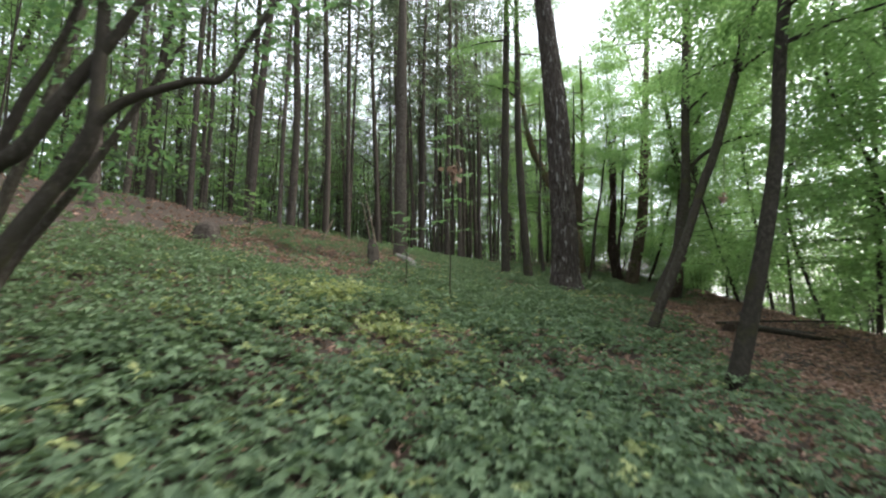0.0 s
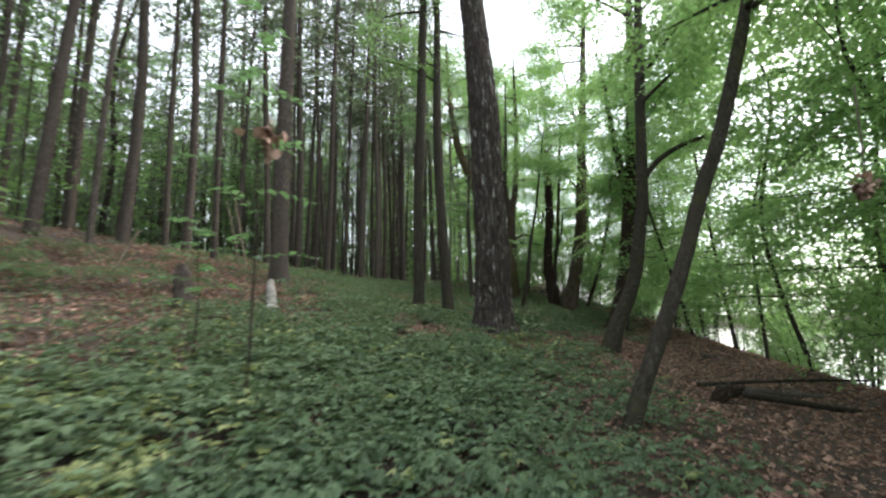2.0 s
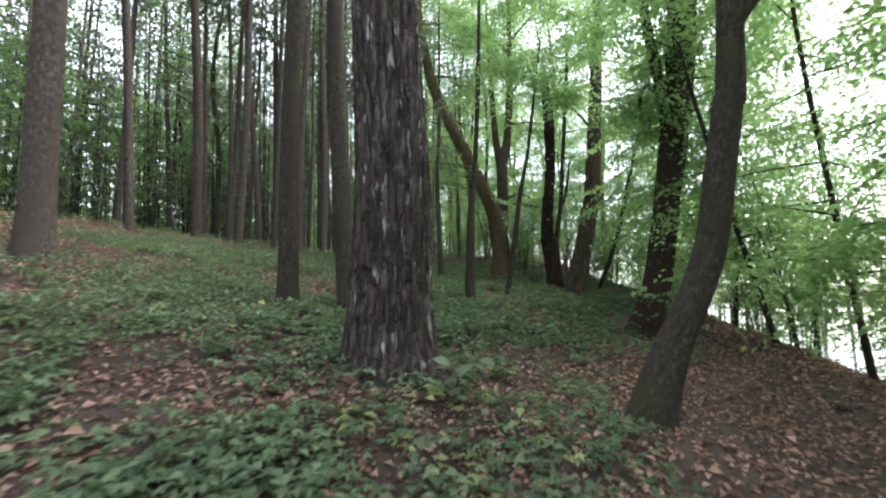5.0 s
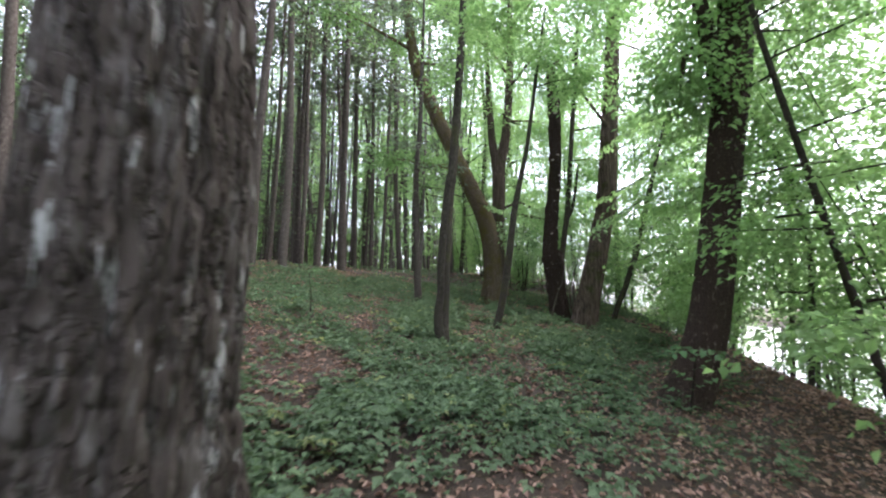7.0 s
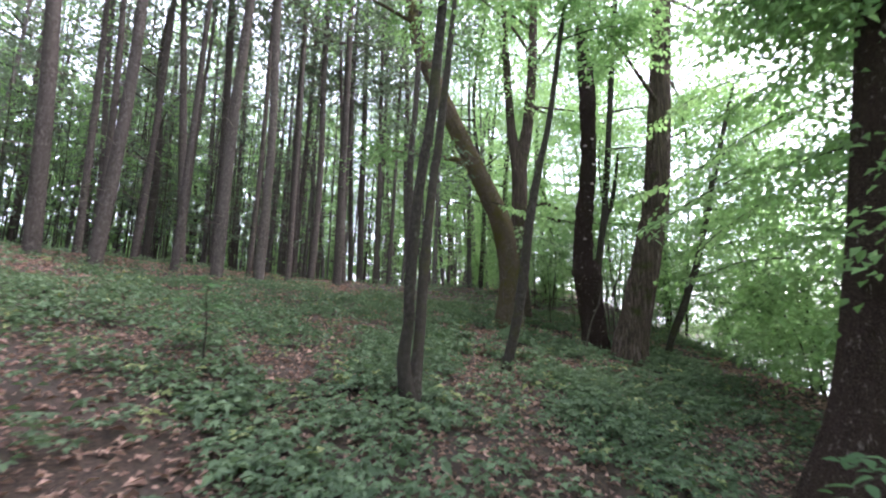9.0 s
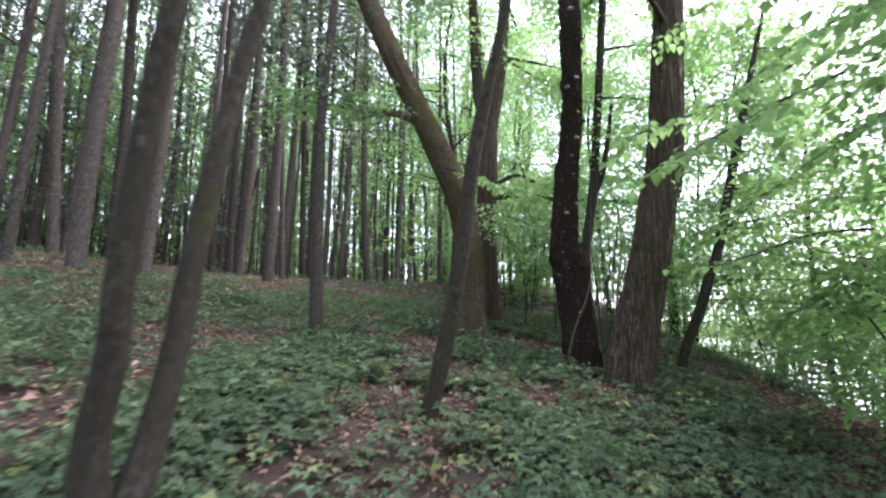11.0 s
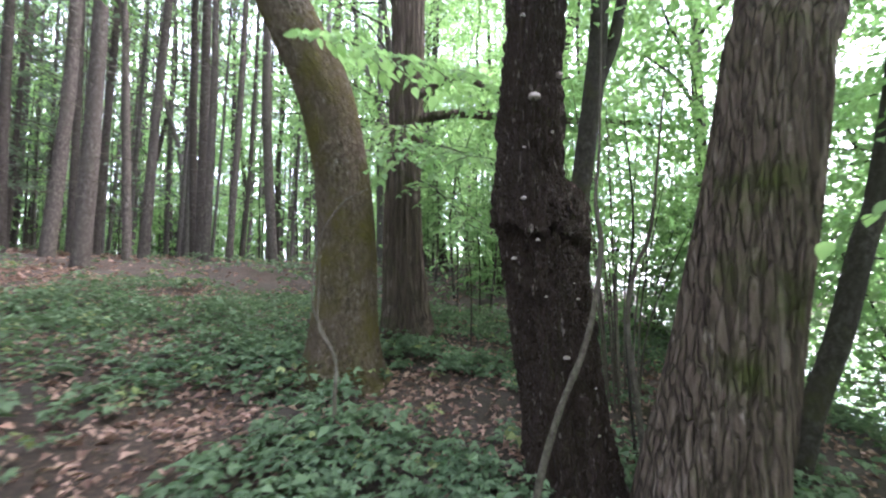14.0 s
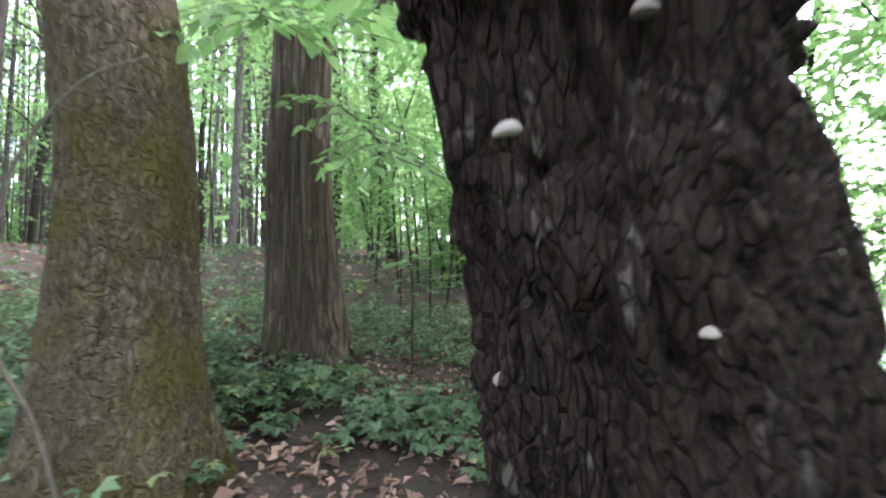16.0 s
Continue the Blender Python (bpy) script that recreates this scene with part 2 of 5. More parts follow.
def fungus_material():
    m, n, l, b = material("bracket_fungus")
    co = n.new("ShaderNodeTexCoord").outputs["Object"]
    r = ramp(n, [(0.35, (0.25, 0.2, 0.17)), (0.65, (0.46, 0.39, 0.35))])
    l.new(noise_of(n, l, co, 40, 4), r.inputs["Fac"])
    l.new(r.outputs["Color"], b.inputs["Base Color"])
    b.inputs["Roughness"].default_value = 0.8
    return m


SOIL, LAKE, FUNGUS = soil_material(), water_material(), fungus_material()


# ---- ground and water ----
def spread(a, b, step, far):
    inner = np.arange(a, b + step / 2, step)
    g = np.cumsum(step * 1.22 ** np.arange(1, 60))
    g = g[g < far]
    return np.concatenate([(a - g)[::-1], inner, b + g])


gx, gy = spread(-6, 14, 0.14, 420), spread(-4, 30, 0.14, 420)
X, Y = np.meshgrid(gx, gy)
nx, ny = len(gx), len(gy)
idx = np.arange(nx * ny).reshape(ny, nx)
quads = np.stack([idx[:-1, :-1], idx[:-1, 1:], idx[1:, 1:], idx[1:, :-1]], -1).reshape(-1, 4)
gob = new("ground", mesh_of("ground", np.stack([X.ravel(), Y.ravel(), ground(X, Y).ravel()], -1), quads, SOIL))
tagged(gob, "brown forest floor of leaf mould sloping to a lake", "ground", kind="structure")
wv = [(8, -150, WATER), (70, -150, WATER), (70, 200, WATER), (8, 200, WATER)]
tagged(new("water", mesh_of("water", wv, [(0, 1, 2, 3)], LAKE)), "still lake reflecting the white sky", "lake", kind="structure")


# ---- trunks and limbs ----
def relief_plates(c, s, h, r, seed):
    """Deep vertical fissures broken into plates."""
    w = 0.5 * vnoise(c * r * 9, s * r * 9, h * 3.0, seed + 7)
    a = np.abs(vnoise(c * r * 26 + w, s * r * 26, h * 4.2 + w, seed) - 0.5) * 2
    b = np.abs(vnoise(c * r * 48 + 5, s * r * 48, h * 11.0, seed + 1) - 0.5) * 2
    d = vnoise(c * r * 110, s * r * 110, h * 40, seed + 2)
    return 0.042 * np.minimum(a * 2.2, 1) ** 0.7 + 0.018 * np.minimum(b * 2, 1) + 0.008 * d - 0.045


def relief_furrow(c, s, h, r, seed):
    w = 0.4 * vnoise(c * r * 12, s * r * 12, h * 4.0, seed + 7)
    a = np.abs(vnoise(c * r * 46 + w, s * r * 46 + w, h * 1.1, seed) - 0.5) * 2
    b = vnoise(c * r * 110, s * r * 110, h * 5.0, seed + 1)
    return 0.026 * np.minimum(a * 1.8, 1) + 0.01 * b - 0.024


def relief_rough(c, s, h, r, seed):
    a = vnoise(c * r * 9, s * r * 9, h * 4.5, seed)
    b = np.abs(vnoise(c * r * 40, s * r * 40, h * 13.0, seed + 1) - 0.5) * 2
    d = vnoise(c * r * 130, s * r * 130, h * 60, seed + 2)
    e = np.abs(vnoise(c * r * 62 + 3, s * r * 62, h * 22.0, seed + 3) - 0.5) * 2
    return 0.05 * (a - 0.5) + 0.03 * np.minimum(b * 1.6, 1) + 0.012 * d + 0.018 * e - 0.042


def relief_ledge(c, s, h, r, seed):
    """Rough rotting bark with an overhanging collar part of the way up."""
    z = h + zg(9.12, 21.44) - 0.28
    lip = 4.21 - 0.07 * c - 0.02 * s + 0.1 * (vnoise(c * 3.0, s * 3.0, 0, seed + 9) - 0.5) + 0.05 * (vnoise(c * 9.0, s * 11.0, 0, seed + 10) - 0.5)
    d = z - lip
    collar = 0.04 * np.clip(1 - d / 0.42, 0, 1) ** 1.3 * smooth(-0.022, 0.012, d) - 0.016 * smooth(-0.3, -0.04, d) * smooth(0.0, -0.05, d)
    crumbs = np.exp(-((d - 0.08) / 0.12) ** 2) * 0.05 * (vnoise(c * r * 50, s * r * 50, h * 26, seed + 11) - 0.5)
    plates = np.abs(vnoise(c * r * 30 + 4, s * r * 30, h * 5.5, seed + 12) - 0.5) * 2
    return relief_rough(c, s, h, r, seed) + collar + crumbs + 0.022 * np.minimum(plates * 2, 1) - 0.014


def relief_scaly(c, s, h, r, seed):
    a = np.abs(vnoise(c * r * 55, s * r * 55, h * 14, seed) - 0.5) * 2
    b = vnoise(c * r * 14, s * r * 14, h * 3.0, seed + 1)
    d = vnoise(c * r * 120, s * r * 120, h * 50, seed + 2)
    return 0.009 * np.minimum(a * 2, 1) + 0.03 * (b - 0.5) + 0.006 * d - 0.01


def relief_fine(c, s, h, r, seed):
    a = vnoise(c * r * 60, s * r * 60, h * 12, seed)
    b = vnoise(c * r * 12, s * r * 12, h * 1.6, seed + 1)
    return 0.008 * a + 0.02 * (b - 0.5)


def tube(axis, around, rings, relief=None, seed=0, flare=0.0, roots=5):
    """Vertices and quads of a limb along rows of x, y, z, radius."""
    p = curve(axis, rings)
    t = np.gradient(p[:, :3], axis=0)
    t /= np.linalg.norm(t, axis=1, keepdims=True) + 1e-9
    ref = np.array([0.0, 1.0, 0.0]) if abs(t[:, 1]).mean() < 0.8 else np.array([0.0, 0.0, 1.0])
    e1 = np.cross(ref, t)
    e1 /= np.linalg.norm(e1, axis=1, keepdims=True)
    e2 = np.cross(t, e1)
    ang = np.linspace(0, 2 * np.pi, around, endpoint=False)
    c, s = np.cos(ang)[None], np.sin(ang)[None]
    h = np.concatenate([[0], np.cumsum(np.linalg.norm(np.diff(p[:, :3], axis=0), axis=1))])[:, None]
    r = np.maximum(p[:, 3:4], 0.002) * np.ones_like(c)
    if flare:
        lobes = 0.5 + 0.5 * np.cos(ang[None] * roots + seed) + 0.5 * (vnoise(np.cos(ang) * 2, np.sin(ang) * 2, seed)[None] - 0.5)
        r = r * (1 + flare * np.exp(-h / 0.28) * (0.35 + 0.65 * lobes))
    if relief:
        r = r + relief(c, s, h, p[:, 3:4].mean(), seed) * np.minimum(1, p[:, 3:4] / 0.1)
    v = p[:, None, :3] + r[..., None] * (c[..., None] * e1[:, None] + s[..., None] * e2[:, None])
    i = np.arange(rings * around).reshape(rings, around)
    f = np.stack([i[:-1], np.roll(i[:-1], -1, 1), np.roll(i[1:], -1, 1), i[1:]], -1).reshape(-1, 4)
    return v.reshape(-1, 3), f


def joined(pieces):
    vs, fs, n = [], [], 0
    for v, f in pieces:
        vs.append(v)
        fs.append(f + n)
        n += len(v)
    return np.concatenate(vs), np.concatenate(fs)


def sunk(axis, depth=0.25):
    """Carries an axis down into the ground at its foot."""
    a = [list(r) for r in axis]
    x, y, z, r = a[0]
    g = zg(x, y)
    a[0][2] = g
    return [[x, y, g - depth, r * 1.02]] + a


# ---- leaves ----
def leaf_quads(pos, along, normal, length, width, fold=0.25):
    """One folded leaf of two triangles at each place."""
    side = np.cross(normal, along)
    side /= np.linalg.norm(side, axis=1, keepdims=True) + 1e-9
    up = np.cross(along, side)
    L, W = np.asarray(length)[:, None], np.asarray(width)[:, None]
    base, tip = pos, pos + along * L - up * L * 0.12
    midl = pos + along * L * 0.45 + side * W * 0.5 + up * W * fold
    midr = pos + along * L * 0.45 - side * W * 0.5 + up * W * fold
    v = np.stack([base, midr, tip, midl], 1).reshape(-1, 3)
    k = np.arange(len(pos))[:, None] * 4
    return v, np.concatenate([k + [0, 1, 2], k + [0, 2, 3]], 0)


def unit(v):
    return v / (np.linalg.norm(v, axis=-1, keepdims=True) + 1e-9)


def sprays(rng, origin, direction, reach, leaves, size, flat=0.35, droop=0.25):
    """Flat leafy twigs: leaves alternate along each twig and lie nearly level."""
    n = len(origin)
    s = np.linspace(0.12, 1.0, leaves)[None, :, None]
    d = unit(direction)[:, None]
    lev = np.cross(np.array([0, 0, 1.0]), d)
    lev = unit(lev + 1e-6)
    sign = np.where(np.arange(leaves) % 2, 1.0, -1.0)[None, :, None]
    reach = np.broadcast_to(reach, (n,))[:, None, None]
    spread_ = rng.uniform(0.0, 0.42, (n, leaves, 1)) * reach * (1.15 - s)
    pos = origin[:, None] + d * s * reach + lev * sign * spread_ - np.array([0, 0, 1.0]) * droop * reach * s * s
    pos = pos + rng.normal(0, 0.03, pos.shape) * reach
    along = unit(d * 0.55 + lev * sign * 0.9 + rng.normal(0, 0.35, pos.shape) - np.array([0, 0, 0.3]))
    normal = unit(np.array([0, 0, 1.0]) + rng.normal(0, flat, pos.shape))
    size = rng.uniform(0.7, 1.25, n * leaves) * size
    return leaf_quads(pos.reshape(-1, 3), along.reshape(-1, 3), normal.reshape(-1, 3), size, size * 0.62)


TRAIL = curve([(1.7, -2.4), (2.5, 1.5), (3.75, 4.2), (5.0, 7.8), (6.8, 13.7), (8.2, 18.0), (8.7, 21.0)], 60)


def clear(v, f, room=0.9):
    """Drops leaves that hang into the trail."""
    b = v[::4]
    d = np.min((b[:, None, 0] - TRAIL[None, :, 0]) ** 2 + (b[:, None, 1] - TRAIL[None, :, 1]) ** 2, 1)
    keep = (d > room**2) | (b[:, 2] > ground(b[:, 0], b[:, 1]) + 3.4)
    q = np.repeat(keep, 4)
    k = np.arange(keep.sum())[:, None] * 4
    return v[q], np.concatenate([k + [0, 1, 2], k + [0, 2, 3]], 0)


def crown(rng, limbs, per_limb, leaves, size, reach, lo=0.25):
    """Leafy twigs along limbs, which are rows of x, y, z, radius."""
    o, d = [], []
    for limb in limbs:
        p = curve(limb, 40)[:, :3]
        k = rng.integers(int(40 * lo), 40, per_limb)
        t = unit(np.gradient(p, axis=0))[k]
        dirn = unit(t * 0.5 + rng.normal(0, 0.8, (per_limb, 3)) * [1, 1, 0.4])
        o.append(p[k] + rng.normal(0, 0.06, (per_limb, 3)))
        d.append(dirn)
    o, d = np.concatenate(o), np.concatenate(d)
    return sprays(rng, o, d, rng.uniform(0.6, 1.2, len(o)) * reach, leaves, size)


def limbs_for(rng, axis, first, count, length, rise, radius, arc=None):
    """Limbs that leave a trunk between the height share `first` and its top."""
    p = curve(axis, 60)
    out = []
    for k in range(count):
        want = p[0, 2] + (p[-1, 2] - p[0, 2]) * (first + (0.97 - first) * (k + rng.random()) / count)
        i = int(np.argmin(abs(p[:, 2] - want)))
        a = rng.uniform(0, 2 * np.pi) if arc is None else rng.uniform(*arc)
        L = length * rng.uniform(0.6, 1.2) * (1.1 - 0.5 * (want - p[0, 2]) / (p[-1, 2] - p[0, 2]))
        d = np.array([math.cos(a), math.sin(a), 0])
        w = np.array([-d[1], d[0], 0]) * rng.normal(0, 0.15)
        b = p[i, :3]
        r = min(p[i, 3] * 0.5, radius)
        rows = []
        for s in (0, 0.33, 0.66, 1.0):
            q = b + (d + w * s) * L * s + np.array([0, 0, rise * L * (s - 0.45 * s * s)])
            rows.append([*q, r * (1 - 0.85 * s)])
        out.append(rows)
    return out


def tree(name, label, axis, bark_material, relief=None, around=24, rings=60, flare=0.5, seed=1, limbs=(), leaf=None, leaf_args=None, group="", extra=()):
    """A tree with trunk, limbs as parts of their own, and a crown of leaves."""
    root = thing(name, label, "tree", group)
    v, f = tube(sunk(axis), around, rings, relief, seed, flare)
    part("trunk", mesh_of("trunk", v, f, bark_material), root)
    for e in extra:
        v, f = tube(e, 14, 30, relief_fine, seed + 3)
        part("limb", mesh_of("limb", v, f, bark_material), root)
    for limb in limbs:
        v, f = tube(limb, 7, 14)
        part("branch", mesh_of("branch", v, f, bark_material), root)
    if leaf:
        rng = np.random.default_rng(seed + 50)
        v, f = clear(*crown(rng, [*limbs, *extra], *leaf_args))
        part("crown", mesh_of("crown", v, f, leaf, False), root)
    return root


def up(axis, to, dx=0.0, dy=0.0, r=0.06):
    """Carries an axis on to a height."""
    x, y, z, _ = axis[-1]
    return [*axis, (x + dx * 0.5, y + dy * 0.5, (z + to) / 2, (axis[-1][3] + r) / 2), (x + dx, y + dy, to, r)]


R0 = np.random.default_rng(21)

# the big pale-flaked trunk beside the path
ax = up([(4.28, 10.92, 1.8, 0.43), (4.28, 10.92, 2.42, 0.4), (4.29, 10.92, 3.0, 0.38), (4.31, 10.92, 3.8, 0.365), (4.28, 10.92, 4.65, 0.345), (4.25, 10.92, 5.9, 0.33), (4.2, 10.93, 7.6, 0.32)], 19, -0.8, 0.3)
tree("pale_barked_tree", "thick old tree with dark bark flaking to pale streaks", ax, BARK_PALE, relief_plates, 180, 400, 1.15, 3,
     limbs_for(R0, ax, 0.55, 9, 4.0, 0.5, 0.07), LEAF_BEECH, (55, 16, 0.12, 1.1, 0.45))

# slim pair of stems behind it
ax = up([(2.7, 12.8, 2.0, 0.155), (2.72, 12.8, 3.0, 0.132), (2.72, 12.8, 4.5, 0.126), (2.75, 12.8, 6.0, 0.122), (2.8, 12.8, 7.0, 0.135)], 16, 0.3, 0)
tree("slim_tree", "slim straight tree with smooth brown bark", ax, BARK_SMOOTH, relief_fine, 40, 120, 0.6, 5, limbs_for(R0, ax, 0.5, 8, 2.5, 0.4, 0.04), LEAF_BEECH, (50, 14, 0.08, 0.8))
ax = up([(3.5, 13.1, 2.0, 0.15), (3.46, 13.1, 3.2, 0.138), (3.36, 13.12, 5.2, 0.13), (3.3, 13.12, 7.6, 0.12)], 15, 0.1, 0)
tree("slim_tree", "slim leaning tree with dark bark beside a thick trunk", ax, BARK_SMOOTH, relief_fine, 36, 110, 0.5, 6, limbs_for(R0, ax, 0.5, 8, 2.5, 0.4, 0.04), LEAF_BEECH, (50, 14, 0.08, 0.8))

# spruce at the head of the birch log
ax = up([(-0.87, 12.99, 3.1, 0.25), (-0.87, 12.99, 4.15, 0.21), (-0.88, 13.0, 6.4, 0.195), (-0.86, 12.99, 8.8, 0.18)], 22, 0.1, 0)
tree("spruce_tree", "tall spruce with grey-brown scaly trunk beside a birch log", ax, BARK_SPRUCE, relief_fine, 48, 160, 0.5, 7, limbs_for(R0, ax, 0.5, 14, 2.4, -0.1, 0.03), NEEDLES, (34, 12, 0.12, 0.7))

# slim stems leaning over the hollow
ax = up([(4.7, 5.91, 1.15, 0.082), (4.89, 5.87, 1.64, 0.08), (5.14, 5.82, 2.24, 0.077), (5.4, 5.77, 2.92, 0.074), (5.64, 5.72, 3.64, 0.072), (5.92, 5.66, 4.37, 0.069)], 9, 1.5, 0)
tree("leaning_tree", "slim dark tree leaning out over the leafy hollow", ax, BARK_SMOOTH, relief_fine, 40, 130, 0.4, 8, limbs_for(R0, ax, 0.5, 9, 2.2, 0.3, 0.035), LEAF_BEECH, (40, 15, 0.09, 0.95))
ax = up([(4.35, 2.9, 0.5, 0.09), (4.57, 2.92, 1.39, 0.085), (4.87, 2.94, 2.49, 0.073), (5.08, 2.96, 3.43, 0.068), (5.22, 2.98, 4.45, 0.064)], 9, 0.6, -0.3)
tree("leaning_tree", "slim dark tree leaning beside the path", ax, BARK_SMOOTH, relief_fine, 36, 110, 0.4, 9, limbs_for(R0, ax, 0.45, 9, 2.0, 0.3, 0.03), LEAF_BEECH, (40, 15, 0.09, 0.95))

# trees along the lake's bank
ax = up([(6.63, 10.57, 1.6, 0.2), (6.86, 10.57, 2.08, 0.155), (7.12, 10.56, 2.59, 0.14), (7.33, 10.55, 3.13, 0.134), (7.48, 10.55, 3.88, 0.132), (7.59, 10.54, 4.47, 0.13), (7.65, 10.54, 4.87, 0.127)], 12, 0.5, 0)
tree("bank_tree", "tree with smooth grey-brown bark and a curved foot", ax, BARK_SMOOTH, relief_fine, 60, 170, 0.35, 10,
     limbs_for(R0, ax, 0.5, 9, 3.4, 0.3, 0.05), LEAF_BRIGHT, (55, 18, 0.11, 1.1, 0.45), extra=[[(7.6, 10.54, 5.1, 0.07), (8.1, 10.45, 5.7, 0.055), (8.9, 10.3, 6.1, 0.045), (10.2, 10.1, 6.3, 0.02)]])
ax = up([(8.99, 15.4, 1.5, 0.31), (9.34, 15.39, 2.62, 0.27), (9.59, 15.38, 3.82, 0.25), (9.85, 15.37, 5.51, 0.235), (10.04, 15.36, 6.86, 0.225), (10.16, 15.36, 7.8, 0.215)], 17, 0.6, 0)
tree("bank_tree", "dark-trunked forked tree on the lake bank", ax, BARK_FUNGUS, relief_furrow, 80, 220, 0.5, 11,
     limbs_for(R0, ax, 0.42, 14, 3.8, 0.25, 0.05), LEAF_BRIGHT, (55, 18, 0.11, 1.1, 0.45), extra=[[(9.84, 15.37, 5.5, 0.17), (9.8, 15.37, 6.3, 0.13), (9.72, 15.37, 7.0, 0.12), (9.55, 15.38, 8.2, 0.1), (9.3, 15.4, 11, 0.05)], [(9.72, 15.37, 6.7, 0.06), (9.45, 15.36, 6.95, 0.045), (9.3, 15.36, 6.8, 0.04), (9.22, 15.36, 6.35, 0.02)]])
ax = up([(9.55, 15.85, 1.6, 0.14), (9.9, 15.87, 3.44, 0.12), (10.5, 15.86, 6.19, 0.1), (10.8, 15.85, 8.19, 0.09)], 13, 0.5, 0)
tree("bank_tree", "slim dark stem beside a forked bank tree", ax, BARK_SMOOTH, relief_fine, 30, 90, 0.4, 12, limbs_for(R0, ax, 0.4, 8, 2.5, 0.25, 0.03), LEAF_BEECH, (50, 16, 0.08, 0.8))

# twin stem and the leaning sapling
twin = thing("twin_stemmed_tree", "slim tree with two dark stems from one foot", "tree")
for rows, s in (([(5.66, 16.4, 2.4, 0.085), (5.6, 16.4, 2.88, 0.07), (5.64, 16.4, 3.27, 0.063), (5.64, 16.4, 3.61, 0.06), (5.68, 16.4, 4.33, 0.058), (5.77, 16.4, 5.11, 0.057), (5.83, 16.4, 5.53, 0.056), (6.0, 16.5, 8, 0.045), (6.1, 16.5, 11, 0.02)], 1),
                ([(5.7, 16.44, 2.4, 0.08), (5.72, 16.6, 2.88, 0.064), (5.74, 16.68, 3.27, 0.06), (5.75, 16.72, 3.61, 0.058), (5.79, 16.82, 4.33, 0.054), (5.85, 16.95, 5.11, 0.052), (5.9, 17.02, 5.52, 0.05), (6.1, 17.3, 8, 0.03), (6.2, 17.5, 10, 0.015)], 2)):
    v, f = tube(sunk(rows), 32, 130, relief_fine, s, 0.3)
    part("trunk", mesh_of("trunk", v, f, BARK_SMOOTH), twin)
v, f = crown(R0, limbs_for(R0, [(6, 16.5, 7, 0.05), (6.3, 16.5, 8.5, 0.04), (6.5, 16.5, 11, 0.02)], 0.0, 10, 2.0, 0.3, 0.02), 40, 14, 0.08, 0.8)
part("crown", mesh_of("crown", v, f, LEAF_BEECH, False), twin)
ax = up([(6.88, 18.66, 2.51, 0.074), (7.05, 18.66, 3.24, 0.075), (7.18, 18.66, 4.03, 0.075), (7.29, 18.66, 4.87, 0.07), (7.46, 18.67, 5.76, 0.058), (7.65, 18.67, 6.65, 0.048)], 10, 0.5, 0, 0.02)
tree("leaning_sapling", "thin dark sapling leaning beside a mossy log", ax, BARK_SMOOTH, relief_fine, 32, 130, 0.3, 14, limbs_for(R0, ax, 0.7, 6, 1.5, 0.3, 0.015), LEAF_BEECH, (30, 14, 0.08, 0.7))
ax = up([(5.21, 20.8, 3.24, 0.089), (5.16, 20.8, 4.74, 0.081), (5.13, 20.8, 6.49, 0.069), (5.23, 20.8, 8.19, 0.057)], 13, 0.1, 0, 0.02)
tree("slim_spruce", "thin spruce with rough brown bark and bare lower twigs", ax, BARK_SPRUCE, relief_fine, 32, 120, 0.4, 15, limbs_for(R0, ax, 0.3, 22, 1.3, -0.15, 0.012), NEEDLES, (9, 11, 0.09, 0.5))

# the bent mossy tree and the forked one behind it
ax = [(7.45, 22.9, 3.15, 0.34), (7.46, 22.9, 3.65, 0.295), (7.48, 22.9, 4.34, 0.262), (7.42, 22.9, 5.0, 0.258), (7.25, 22.9, 5.8, 0.268), (6.95, 22.89, 6.5, 0.25), (6.55, 22.87, 7.35, 0.235), (6.05, 22.84, 8.4, 0.225), (5.5, 22.8, 9.6, 0.21), (5.0, 22.79, 11, 0.18), (4.6, 22.8, 14, 0.1), (4.5, 22.8, 17, 0.04)]
tree("bent_mossy_tree", "thick tree bent sideways, its brown bark green with moss", ax, BARK_MOSSY, relief_scaly, 120, 300, 0.9, 16,
     limbs_for(R0, ax, 0.55, 10, 3.5, 0.4, 0.06), LEAF_BEECH, (55, 16, 0.12, 1.1, 0.45),
     extra=[[(6.75, 22.87, 7.1, 0.12), (6.13, 22.83, 7.42, 0.078), (5.58, 22.8, 7.48, 0.057), (4.88, 22.76, 7.58, 0.03), (4.0, 22.7, 7.7, 0.012)]])
ax = [(7.95, 24.4, 3.5, 0.3), (7.9, 24.4, 4.73, 0.245), (7.93, 24.4, 5.74, 0.225), (7.97, 24.4, 7.06, 0.225), (8.0, 24.4, 7.9, 0.21), (8.25, 24.4, 9.2, 0.16), (8.45, 24.4, 12, 0.12), (8.5, 24.4, 17, 0.05)]
